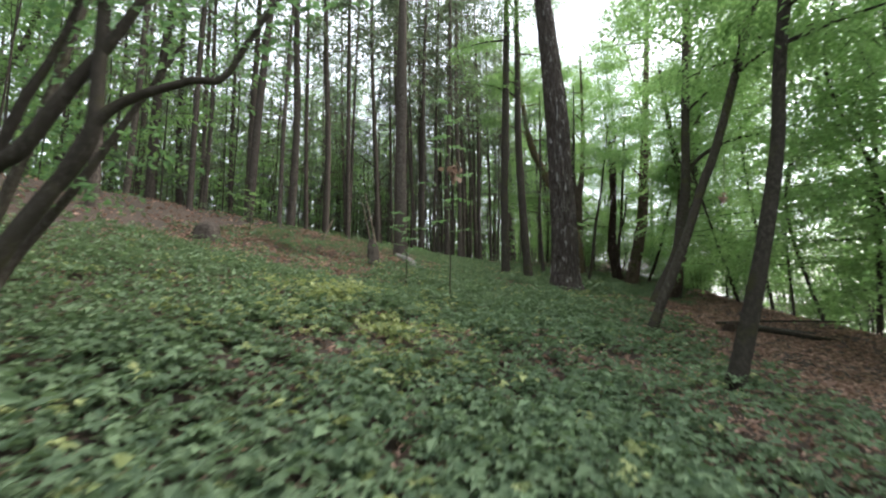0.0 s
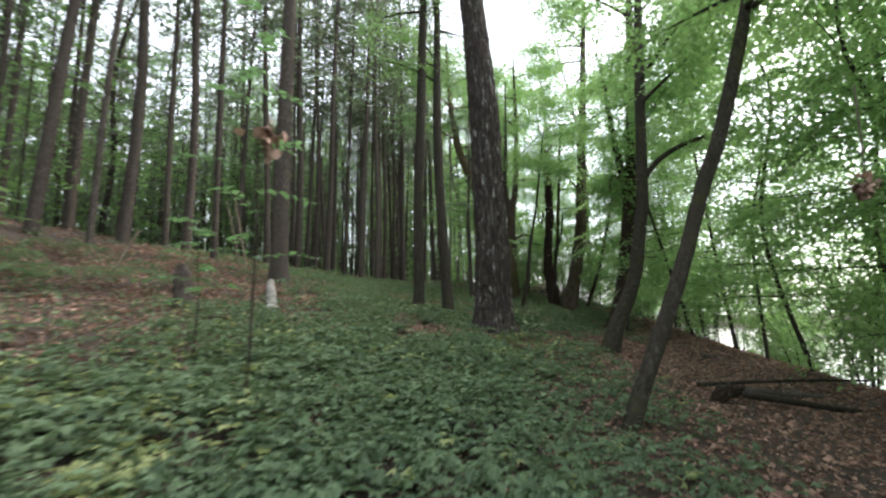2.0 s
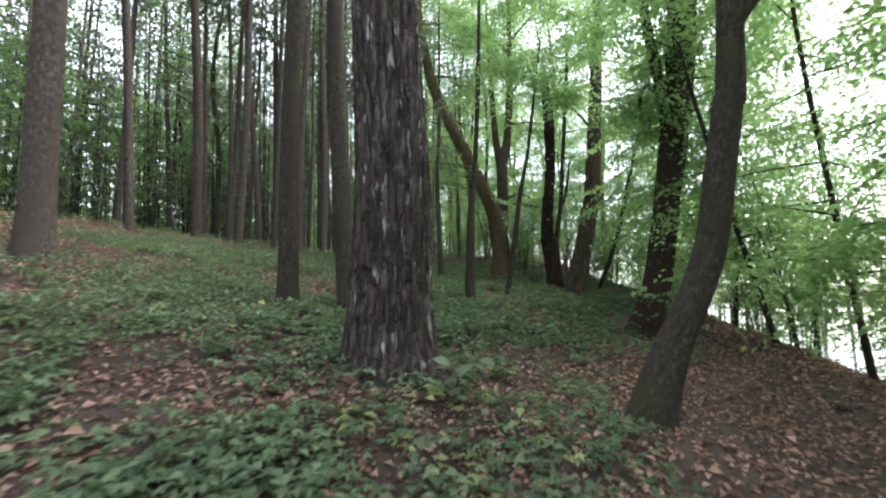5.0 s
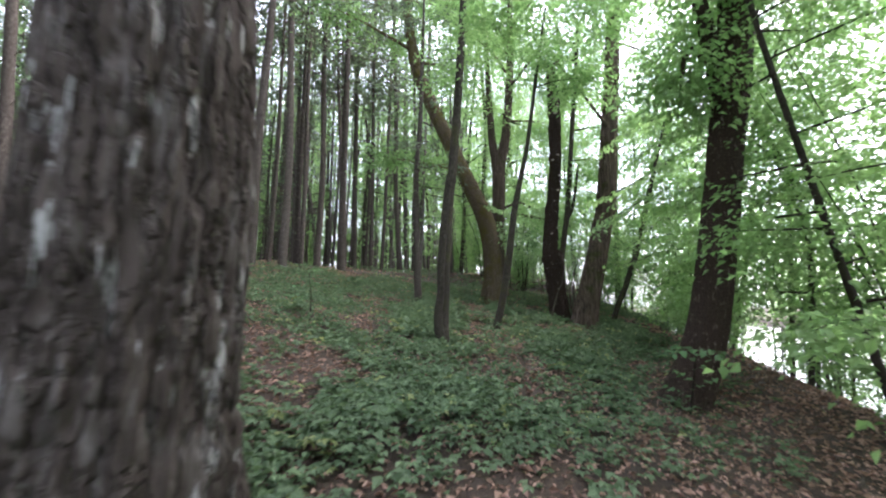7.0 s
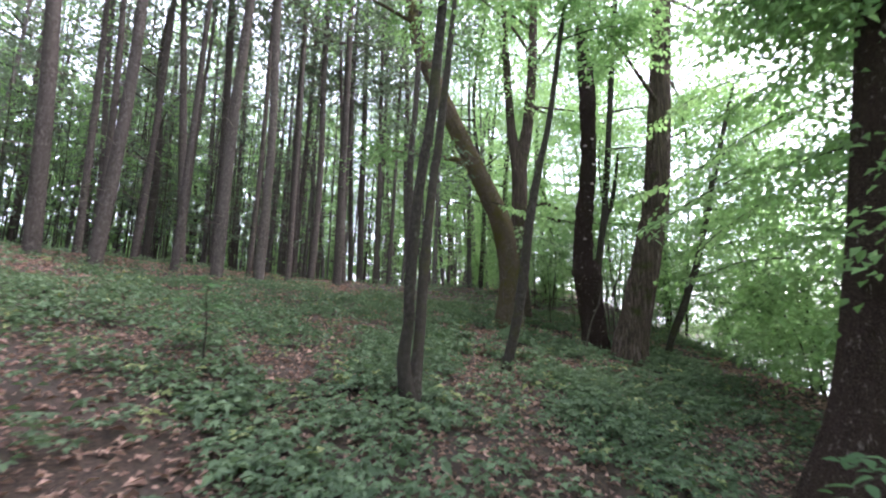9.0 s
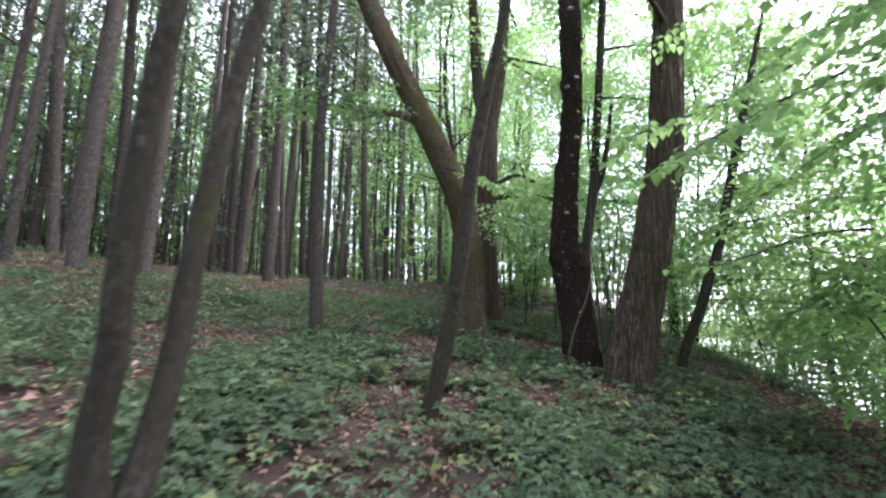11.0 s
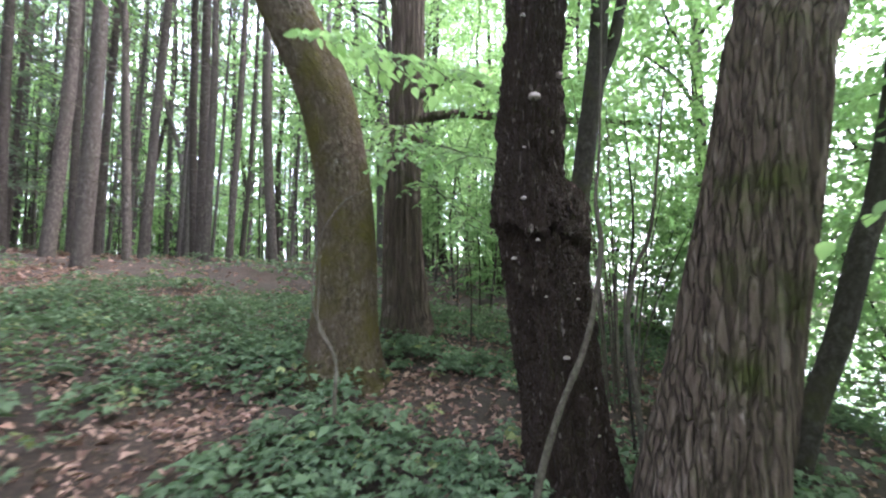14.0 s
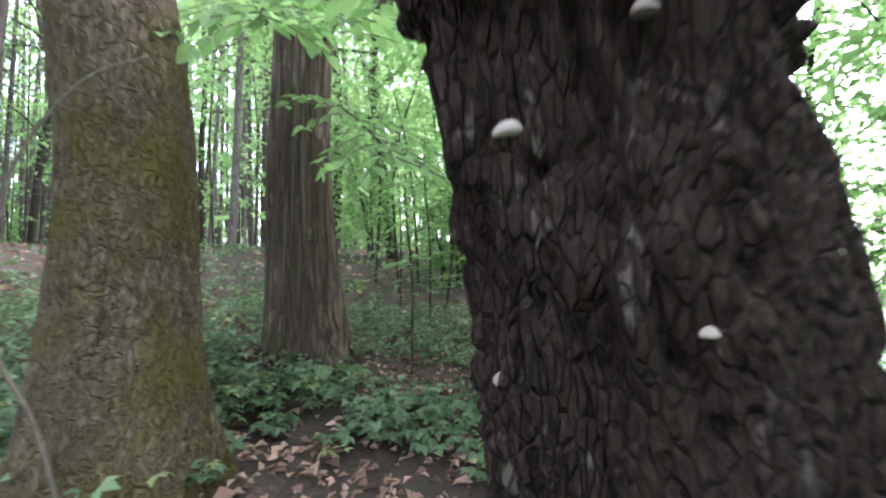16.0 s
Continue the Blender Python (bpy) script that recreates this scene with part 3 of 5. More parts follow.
tree("forked_tree", "brown-barked forked tree behind a mossy trunk", ax, BARK_FURROW, relief_furrow, 90, 240, 1.2, 17,
     limbs_for(R0, ax, 0.42, 16, 4.2, 0.35, 0.05), LEAF_BRIGHT, (55, 16, 0.12, 1.1, 0.45),
     extra=[[(7.97, 24.4, 7.4, 0.17), (7.85, 24.4, 8.2, 0.15), (7.72, 24.4, 9.4, 0.13), (7.6, 24.4, 12, 0.08), (7.5, 24.4, 15, 0.03)],
            [(8.02, 24.35, 6.13, 0.07), (8.65, 24.3, 6.2, 0.055), (9.4, 24.2, 6.08, 0.045), (10.57, 24.2, 6.05, 0.03), (11.4, 24.2, 6.0, 0.012)],
            [(8.02, 24.35, 6.4, 0.05), (8.6, 24.1, 6.6, 0.04), (9.2, 24.0, 6.35, 0.03), (10.0, 23.9, 6.5, 0.012)]])

# the rotting trunk with bracket fungi
F_AXIS = [(9.12, 21.44, 2.7, 0.29), (9.08, 21.44, 3.0, 0.265), (9.05, 21.44, 3.45, 0.25), (9.01, 21.44, 3.75, 0.245), (8.96, 21.44, 4.05, 0.24), (8.92, 21.44, 4.25, 0.228), (8.9, 21.44, 4.55, 0.212), (8.92, 21.44, 5.09, 0.2), (8.97, 21.44, 5.7, 0.19), (9.06, 21.44, 6.4, 0.182), (9.12, 21.44, 7.6, 0.172), (9.12, 21.44, 8.85, 0.165), (9.05, 21.44, 10.1, 0.13), (9.03, 21.44, 10.3, 0.03)]
rotten = tree("fungus_tree", "rotting dark trunk dotted with pale bracket fungi", F_AXIS, BARK_FUNGUS, relief_ledge, 190, 520, 0.35, 18,
              extra=[[(9.05, 21.44, 10.0, 0.06), (9.25, 21.4, 10.25, 0.05), (9.42, 21.4, 10.5, 0.03)]])
v, f = tube([(9.2, 21.55, 4.05, 0.05), (9.22, 21.6, 4.2, 0.13), (9.2, 21.62, 4.45, 0.12), (9.1, 21.6, 4.7, 0.04)], 40, 40, relief_rough, 5)
part("burl", mesh_of("burl", v, f, BARK_FUNGUS), rotten, "black knobbly burl")


def fungus_mesh(seed):
    """A hoof-shaped bracket: flat below, domed above, with a rim; juts along -y."""
    rng = np.random.default_rng(seed)
    rows, n = [], 18
    prof = [(0.15, -0.42), (0.75, -0.45), (0.98, -0.3), (1.0, -0.12), (0.9, 0.1), (0.66, 0.34), (0.38, 0.5), (0.1, 0.56)]
    for k, (rr, zz) in enumerate(prof):
        for a in np.linspace(0, 2 * np.pi, n, endpoint=False):
            w = 1 + 0.08 * math.sin(3 * a + seed) + rng.normal(0, 0.02)
            rows.append((math.cos(a) * rr * w, -abs(math.sin(a)) ** 0.9 * math.copysign(1, math.sin(a)) * rr * 0.85 * w - 0.1, zz * 1.05))
    i = np.arange(len(prof) * n).reshape(len(prof), n)
    f = np.stack([i[:-1], np.roll(i[:-1], -1, 1), np.roll(i[1:], -1, 1), i[1:]], -1).reshape(-1, 4)
    return mesh_of("bracket_fungus", np.array(rows), f, FUNGUS)


FUNGI = [fungus_mesh(k) for k in range(3)]
FP = curve(F_AXIS, 200)


def bracket(x, z, size, k):
    """A bracket on the rotten trunk at a height, facing the way that x asks for."""
    row = FP[np.argmin(abs(FP[:, 2] - z))]
    ang = math.asin(np.clip((x - row[0]) / row[3], -0.98, 0.98))
    out = Vector((math.sin(ang), -math.cos(ang), 0))
    grow = 0.03 * max(0.0, 1 - (z - 4.24) / 0.34) ** 1.4 if z > 4.24 else 0.0
    ob = part("bracket_fungus", FUNGI[k % 3], rotten, "pale grey bracket fungus")
    ob.matrix_basis = Matrix.Translation(Vector((row[0], row[1], z)) + out * (row[3] + grow - 0.014)) @ Matrix.Rotation(ang, 4, "Z") @ Matrix.Diagonal((size, size, size, 1))


for k, (x, z, s) in enumerate([(8.82, 4.44, 0.02), (8.97, 4.42, 0.019), (8.89, 4.19, 0.017), (9.01, 4.15, 0.02), (8.76, 4.09, 0.022), (8.93, 3.865, 0.016), (8.73, 3.79, 0.02), (8.99, 3.715, 0.014), (9.13, 3.85, 0.017),
                               (9.03, 3.525, 0.024), (8.77, 3.5, 0.017), (9.11, 3.94, 0.014), (8.72, 4.55, 0.022), (8.9, 5.06, 0.045), (9.1, 4.6, 0.014), (9.2, 3.35, 0.02), (8.95, 3.3, 0.014), (9.2, 3.1, 0.026),
                               (9.1, 5.24, 0.03), (9.12, 6.31, 0.05), (9.16, 6.75, 0.048), (8.85, 5.6, 0.02), (9.05, 5.7, 0.022), (9.0, 7.2, 0.05), (9.15, 7.35, 0.045), (9.1, 8.6, 0.06), (9.18, 8.8, 0.06), (9.12, 9.05, 0.05),
                               (8.83, 4.75, 0.013), (9.02, 4.85, 0.013), (9.02, 6.0, 0.026)]):
    bracket(x, z, s * 0.85, k)

# stem behind it, the furrowed trunk, the stem that leans behind that
ax = up([(9.45, 22.3, 2.9, 0.09), (9.49, 22.29, 4.44, 0.085), (9.55, 22.29, 4.9, 0.08), (9.68, 22.29, 5.7, 0.078), (9.75, 22.3, 6.3, 0.072)], 12, 0.5, 0)
tree("slim_tree", "slim forked stem behind a rotting trunk", ax, BARK_SMOOTH, relief_fine, 36, 110, 0.3, 19, limbs_for(R0, ax, 0.45, 7, 2.2, 0.3, 0.03), LEAF_BRIGHT, (40, 16, 0.085, 0.8), extra=[[(9.68, 22.29, 5.6, 0.06), (9.9, 22.3, 6.2, 0.05), (10.1, 22.3, 7.4, 0.03)]])
ax = up([(9.64, 21.04, 2.5, 0.335), (9.7, 21.04, 2.93, 0.32), (9.81, 21.04, 3.35, 0.3), (9.95, 21.04, 3.93, 0.282), (10.1, 21.04, 4.55, 0.27), (10.23, 21.05, 5.2, 0.262), (10.42, 21.06, 6.2, 0.255)], 18, 1.0, 0, 0.08)
tree("furrowed_tree", "thick trunk with long furrowed bark and mossy foot", ax, BARK_FURROW, relief_furrow, 160, 320, 0.6, 20, limbs_for(R0, ax, 0.36, 17, 4.0, 0.3, 0.05), LEAF_BRIGHT, (55, 18, 0.12, 1.1, 0.45))
ax = up([(10.6, 21.8, 2.3, 0.075), (10.73, 21.8, 2.55, 0.07), (10.92, 21.8, 3.08, 0.074), (11.17, 21.8, 3.62, 0.078), (11.39, 21.81, 4.22, 0.078), (11.55, 21.82, 4.6, 0.074), (11.95, 21.83, 6.11, 0.066)], 9, 0.8, 0, 0.03)
tree("leaning_sapling", "crooked dark stem leaning towards the lake", ax, BARK_SMOOTH, relief_fine, 32, 110, 0.2, 22, limbs_for(R0, ax, 0.3, 9, 1.8, 0.2, 0.02, (-0.7, 1.3)), LEAF_BRIGHT, (34, 16, 0.09, 0.8))

# hazel with leaning stems
hazel = thing("hazel_bush", "many-stemmed hazel with long leaning bare stems", "bush")
hx, hy = -1.9, 0.6
hz = zg(hx, hy)
HZ = [[(hx, hy, hz - 0.15, 0.075), (-1.64, 0.56, 1.68, 0.06), (-1.26, 0.59, 2.24, 0.052), (-0.95, 0.61, 2.7, 0.05), (-0.92, 0.61, 3.23, 0.045), (-0.93, 0.61, 4.6, 0.035), (-0.8, 0.6, 6.5, 0.015)],
      [(hx + 0.15, hy - 0.1, hz - 0.15, 0.075), (-1.45, 0.57, 1.94, 0.06), (-1.16, 0.59, 2.35, 0.048), (-0.84, 0.61, 2.9, 0.035), (-0.32, 0.65, 3.12, 0.026), (-0.07, 0.67, 3.15, 0.023), (0.13, 0.68, 3.47, 0.02), (0.6, 0.7, 4.2, 0.012)],
      [(hx - 0.15, hy, hz - 0.15, 0.07), (-1.65, 0.56, 2.39, 0.055), (-1.39, 0.58, 2.66, 0.05), (-1.09, 0.6, 3.11, 0.044), (-0.74, 0.62, 3.6, 0.033), (-0.2, 0.65, 4.6, 0.02)],
      [(hx - 0.2, hy + 0.1, hz - 0.15, 0.05), (-1.51, 0.57, 2.74, 0.037), (-1.26, 0.59, 3.31, 0.029), (-1.11, 0.6, 3.74, 0.022), (-0.9, 0.6, 4.8, 0.012)],
      [(hx - 0.3, hy + 0.2, hz - 0.15, 0.05), (-2.0, 0.9, 2.0, 0.045), (-1.7, 1.0, 3.2, 0.035), (-1.3, 1.1, 5.0, 0.02)],
      [(hx - 0.2, hy + 0.3, hz - 0.15, 0.045), (-2.1, 1.2, 1.9, 0.04), (-1.6, 1.3, 2.7, 0.032), (-0.9, 1.4, 3.9, 0.015)]]
for k, rows in enumerate(HZ):
    v, f = tube(rows, 14, 60, relief_fine, k)
    part("stem", mesh_of("stem", v, f, BARK_SMOOTH), hazel)
v, f = crown(np.random.default_rng(3), [r[-3:] for r in HZ], 20, 12, 0.075, 0.6)
part("crown", mesh_of("crown", v, f, LEAF_DIM, False), hazel)


# coppice of thin shoots between the rotten trunk and the furrowed one
coppice = thing("coppice_bush", "coppice of many thin grey-brown shoots behind a rotting trunk", "bush")
R5 = np.random.default_rng(88)
SHOOTS = []
for k in range(17):
    a, h = R5.uniform(0, 6.28), R5.uniform(1.7, 3.4)
    bx, by = 10.05 + 0.16 * math.cos(a), 23.0 + 0.16 * math.sin(a)
    lean = h * R5.uniform(0.08, 0.34)
    SHOOTS.append([(bx, by, zg(bx, by) - 0.1, 0.012), (bx + 0.25 * lean * math.cos(a), by + 0.25 * lean * math.sin(a), zg(bx, by) + 0.45 * h, 0.009), (bx + lean * math.cos(a), by + lean * math.sin(a), zg(bx, by) + h, 0.003)])
    v, f = tube(SHOOTS[-1], 7, 16)
    part("shoot", mesh_of("shoot", v, f, BARK_TWIG), coppice)
v, f = crown(R5, SHOOTS, 9, 8, 0.075, 0.4, 0.55)
part("crown", mesh_of("crown", v, f, LEAF_BRIGHT, False), coppice)


# ---- the stand of spruces and the mixed wood: a few built trees, then copies ----
def stand_tree(kind, seed):
    """A tree at the origin, to be copied."""
    rng = np.random.default_rng(seed)
    root = thing({"spruce": "spruce_tree", "broad": "wood_tree", "bank": "bank_tree"}[kind], "", "tree")
    if kind == "bank":
        H, r = rng.uniform(8, 11), rng.uniform(0.032, 0.055)
        axis = [(0, 0, -0.3, r * 1.1), (0, 0, 0, r), (rng.normal(0, 0.2), rng.normal(0, 0.2), 3, r * 0.8), (rng.normal(0.2, 0.4), rng.normal(0, 0.4), 6, r * 0.6), (rng.normal(0.4, 0.6), rng.normal(0, 0.6), H, 0.012)]
        v, f = tube(axis, 12, 36, relief_fine, seed, 0.3)
        part("trunk", mesh_of("trunk", v, f, BARK_SMOOTH), root)
        limbs = limbs_for(rng, axis, 0.17, 22, 2.3, 0.12, 0.025)
        for q in limbs:
            v, f = tube(q, 5, 8)
            part("branch", mesh_of("branch", v, f, BARK_SMOOTH), root)
        v, f = crown(rng, limbs, 25, 13, 0.105, 0.95)
        part("crown", mesh_of("crown", v, f, LEAF_BRIGHT, False), root)
        return root
    if kind == "spruce":
        H, r = rng.uniform(20, 24), (0.07, 0.125, 0.09, 0.11, 0.08, 0.14)[seed % 6]
        axis = [(0, 0, -0.3, r * 1.1), (0, 0, 0, r * 1.05), (rng.normal(0, 0.05), 0, 4, r * 0.9), (rng.normal(0, 0.1), rng.normal(0, 0.1), 10, r * 0.7), (0, 0, H, 0.02)]
        v, f = tube(axis, 14, 36, relief_fine, seed, 0.35)
        part("trunk", mesh_of("trunk", v, f, BARK_SPRUCE), root)
        dead = []
        for _ in range(46):
            h, a, L = rng.uniform(1.0, 11), rng.uniform(0, 6.28), rng.uniform(0.4, 1.7)
            d = np.array([math.cos(a), math.sin(a)])
            dead.append(tube([(*(d * r * 0.7), h, 0.011), (*(d * L * 0.5), h - 0.03 * L, 0.008), (*(d * L), h - 0.22 * L, 0.003)], 3, 4))
        v, f = joined(dead)
        tagged(part("deadwood", mesh_of("deadwood", v, f, BARK_TWIG), root), kind="stuff")
        limbs = []
        for h in np.linspace(8.5, H - 0.8, 26):
            a, L = rng.uniform(0, 6.28), (2.4 * (1 - (h - 9) / (H - 6)) + 0.5) * rng.uniform(0.7, 1.15) * (0.55 if h < 9 else 1)
            d = np.array([math.cos(a), math.sin(a)])
            limbs.append([(0, 0, h, 0.03), (*(d * L * 0.4), h + 0.02, 0.02), (*(d * L * 0.75), h - 0.2 * L, 0.012), (*(d * L), h - 0.4 * L, 0.004)])
        v, f = joined([tube(q, 4, 6) for q in limbs])
        tagged(part("branchwork", mesh_of("branchwork", v, f, BARK_TWIG), root), kind="stuff")
        v, f = crown(rng, limbs, 6, 7, 0.2, 0.75, 0.15)
        part("crown", mesh_of("crown", v, f, NEEDLES, False), root)
    else:
        H, r = rng.uniform(15, 20), rng.uniform(0.08, 0.15)
        axis = [(0, 0, -0.3, r * 1.1), (0, 0, 0, r), (rng.normal(0, 0.15), rng.normal(0, 0.15), 4, r * 0.85), (rng.normal(0, 0.4), rng.normal(0, 0.4), 9, r * 0.65), (rng.normal(0, 0.7), rng.normal(0, 0.7), H, 0.02)]
        v, f = tube(axis, 12, 36, relief_fine, seed, 0.3)
        part("trunk", mesh_of("trunk", v, f, BARK_GREY if seed % 2 else BARK_SMOOTH), root)
        limbs = limbs_for(rng, axis, 0.18, 17, 3.2, 0.35, 0.04)
        for q in limbs:
            v, f = tube(q, 5, 8)
            part("branch", mesh_of("branch", v, f, BARK_SMOOTH), root)
        v, f = crown(rng, limbs, 14, 11, 0.155, 1.2)
        part("crown", mesh_of("crown", v, f, LEAF_BEECH if seed % 3 else LEAF_BRIGHT, False), root)
    return root


SPRUCES = [stand_tree("spruce", 100 + k) for k in range(6)]
BROAD = [stand_tree("broad", 200 + k) for k in range(4)]
S_LABELS = ["tall straight spruce with bare lower trunk and dead twigs", "tall spruce with brown scaly trunk on leaf litter"]
B_LABELS = ["tall slender beech with grey trunk and airy crown", "slender young tree with light green leaves"]
taken = [(4.1, 11.3), (2.5, 13.6), (3.7, 14), (-0.9, 13), (5.6, 16.4), (6.9, 18.7), (5.2, 20.8), (7.45, 22.9), (7.95, 24.4), (9.1, 21.4), (9.7, 21), (9, 15.4), (7.6, 12.4), (5.25, 7.1)]


def plant(proto, x, y, label, group, rng, lean=2.0):
    m = pose(x, y, zg(x, y), rng.normal(0, lean), rng.normal(0, lean), rng.uniform(0, 360))
    ob = copy_thing(proto, m)
    taken.append((x, y))
    return tagged(ob, label, "tree", group)


R1 = np.random.default_rng(31)
FIXED = [(-6.4, 6.5), (-9.0, 11.5), (-7.6, 12.3), (-5.2, 10.8), (-5.6, 16.5), (-7.7, 8.0), (-6.3, 9.6), (-4.9, 13.2), (-4.6, 11.6), (-4.3, 15.2), (-3.2, 14.6), (-2.7, 17.8), (-2.8, 21.8),
         (-2.2, 20.1), (-1.6, 20.9), (-1.0, 20.2), (-2.6, 23.4), (-1.8, 24.2), (-0.5, 21.9), (0.2, 22.5), (0.0, 24.6), (0.85, 23.4), (0.3, 27), (1.5, 29.2), (3.4, 29.4), (-1.7, 25.8), (-2.7, 25.5),
         (1.0, 27.2), (-0.6, 29.7), (-1.1, 31.2), (1.95, 28), (1.9, 31), (2.1, 33.2), (4.2, 30.1), (2.9, 29.3), (1.3, 31.8), (0.9, 25.3), (2.1, 26.6)]
for k, (x, y) in enumerate(FIXED):
    plant(SPRUCES[k % 6], x, y, S_LABELS[k % 2], "spruces of the stand", R1, 1.6)
count = 0
for _ in range(4000):
    x, y = R1.uniform(-26, 8), R1.uniform(2, 62)
    if x > -3.5 and y < 25 or x > 3.2 and y < 34 or x > 6.5:
        continue
    if y < 13 and x > -5.5 or min((x - a) ** 2 + (y - b) ** 2 for a, b in taken) < 1.75**2:
        continue
    if count % 5 < 3:
        plant(SPRUCES[count % 6], x, y, S_LABELS[count % 2], "spruces of the stand", R1, 1.6)
    else:
        plant(BROAD[count % 4], x, y, B_LABELS[count % 2], "broadleaved trees of the wood", R1, 2.5)
    count += 1
    if count >= 100:
        break
count = 0
for _ in range(4000):
    x, y = R1.uniform(-24, 26), R1.uniform(-14, 66)
    c = float(crest(y))
    if x > c + 1.0 or (-4.5 < x < c - 0.2 and -4 < y < 26) or (-7 < x < 4 and y < 14) or min((x - a) ** 2 + (y - b) ** 2 for a, b in taken) < 2.2**2:
        continue
    plant(BROAD[count % 4], x, y, B_LABELS[count % 2], "broadleaved trees of the wood", R1, 3.0)
    count += 1
    if count >= 34:
        break
for k, (x, y) in enumerate([(12.3, 33.5), (11.0, 37.0), (13.4, 38.5), (9.8, 41.0), (8.0, 36.5), (14.0, 44.0), (9.5, 47.0), (6.6, 40.0), (8.6, 30.6), (6.9, 33.5), (9.9, 35.2), (5.4, 37.5), (11.6, 29.8), (7.9, 44.0), (4.6, 41.5), (3.4, 38.0), (12.4, 41.0), (10.2, 52.0), (5.6, 50.0)]):
    plant(BROAD[k % 4], x, y, B_LABELS[k % 2], "broadleaved trees of the wood", R1, 2.5)
BANK = [stand_tree("bank", 400 + k) for k in range(3)]
for k, (x, y) in enumerate([(8.3, 2.8), (9.2, 5.2), (10.0, 7.8), (10.4, 9.8), (10.8, 11.4), (11.2, 12.9), (11.7, 16.4), (12.7, 17.4), (12.6, 19.5), (13.6, 22.2), (12.8, 25.0), (11.6, 27.0), (12.5, 29.0), (9.2, 0.6), (11.0, 14.4), (9.8, 30.0), (9.4, 6.6), (10.9, 6.2), (11.4, 8.6), (9.9, 3.8), (13.2, 18.6), (14.0, 24.2)]):
    plant(BANK[k % 3], x, y, ["slim dark beech with layered leaves over the lake bank", "slim leaning tree with layered green leaves on the bank"][k % 2], "slim trees of the bank", R1, 3.0)
for ob in (*SPRUCES, *BROAD, *BANK):
    for o in (*ob.children_recursive, ob):
        bpy.data.objects.remove(o)


# ---- undergrowth on the bank: leafy bushes ----
def bush(seed, height, stems):
    rng = np.random.default_rng(seed)
    root = thing("bank_bush", "", "bush")
    limbs = []
    for k in range(stems):
        a, lean = rng.uniform(0, 6.28), rng.uniform(0.15, 0.6)
        d = np.array([math.cos(a), math.sin(a), 0])
        h = height * rng.uniform(0.6, 1.1)
        b = d * rng.uniform(0.02, 0.25)
        rows = [(*b[:2], -0.2, 0.02), *[(*(b + d * lean * h * s**1.6 + rng.normal(0, 0.05, 3) * [1, 1, 0])[:2], h * s, 0.018 * (1 - 0.8 * s)) for s in (0.3, 0.6, 1.0)]]
        limbs.append(rows)
        v, f = tube(rows, 7, 14)
        part("stem", mesh_of("stem", v, f, BARK_SMOOTH), root)
    v, f = crown(rng, limbs, 58, 14, 0.095, 0.95, 0.12)
    part("crown", mesh_of("crown", v, f, LEAF_BRIGHT if seed % 2 else LEAF_BEECH, False), root)
    return root


BUSHES = [bush(300 + k, h, n) for k, (h, n) in enumerate([(4.5, 7), (3.2, 6), (5.5, 8)])]
R2 = np.random.default_rng(77)
SPOTS = [(11.2, 9.5), (12.2, 12.0), (11.6, 14.5), (12.6, 16.8), (11.9, 19.0), (12.6, 25.2), (13.3, 27.5), (11.7, 25.8), (11.8, 29), (9.6, 28), (10.3, 31), (8.2, 30.5), (13.6, 23),
         (9.5, 3.5), (10.3, 6.2), (11.3, 4.5), (7.5, 33), (13.4, 14), (13.2, 21.2), (13.6, 25.4)]
for k, (x, y) in enumerate(SPOTS):
    ob = copy_thing(BUSHES[k % 3], pose(x, y, zg(x, y), 0, 0, R2.uniform(0, 360)))
    tagged(ob, ["leafy hornbeam bush with thin stems on the bank", "young beech thicket with light green leaves"][k % 2], "bush", "bushes of the bank")
for ob in BUSHES:
    for o in (*ob.children_recursive, ob):
        bpy.data.objects.remove(o)


# ---- far woods: behind the stand and across the lake ----
def far_wood(name, label, spots, leaf, seed, size=0.5, low=1.0):
    rng = np.random.default_rng(seed)
    root = thing(name, label, "woods")
    root["kind"] = "stuff"
    tr = [tube([(x, y, zg(x, y) - 0.5, 0.2), (x + rng.normal(0, 0.3), y, zg(x, y) + 8, 0.15), (x, y, zg(x, y) + 21, 0.04)], 6, 6) for x, y in spots]
    v, f = joined(tr)
    tagged(part("trunks", mesh_of("trunks", v, f, BARK_GREY), root), kind="stuff")
    o = []
    for x, y in spots:
        n = 40
        h = rng.uniform(low, 22, n)
        rad = 3.2 * np.sqrt(np.clip(1 - ((h - 9) / 14) ** 2, 0.15, 1)) * np.sqrt(rng.random(n))
        a = rng.uniform(0, 6.28, n)
        o.append(np.stack([x + rad * np.cos(a), y + rad * np.sin(a), zg(x, y) + h], -1))
    o = np.concatenate(o)
    v, f = sprays(rng, o, rng.normal(0, 1, o.shape) * [1, 1, 0.3], rng.uniform(0.9, 1.8, len(o)), 12, size, 0.6)
    tagged(part("crowns", mesh_of("crowns", v, f, leaf, False), root), kind="stuff")
    return root


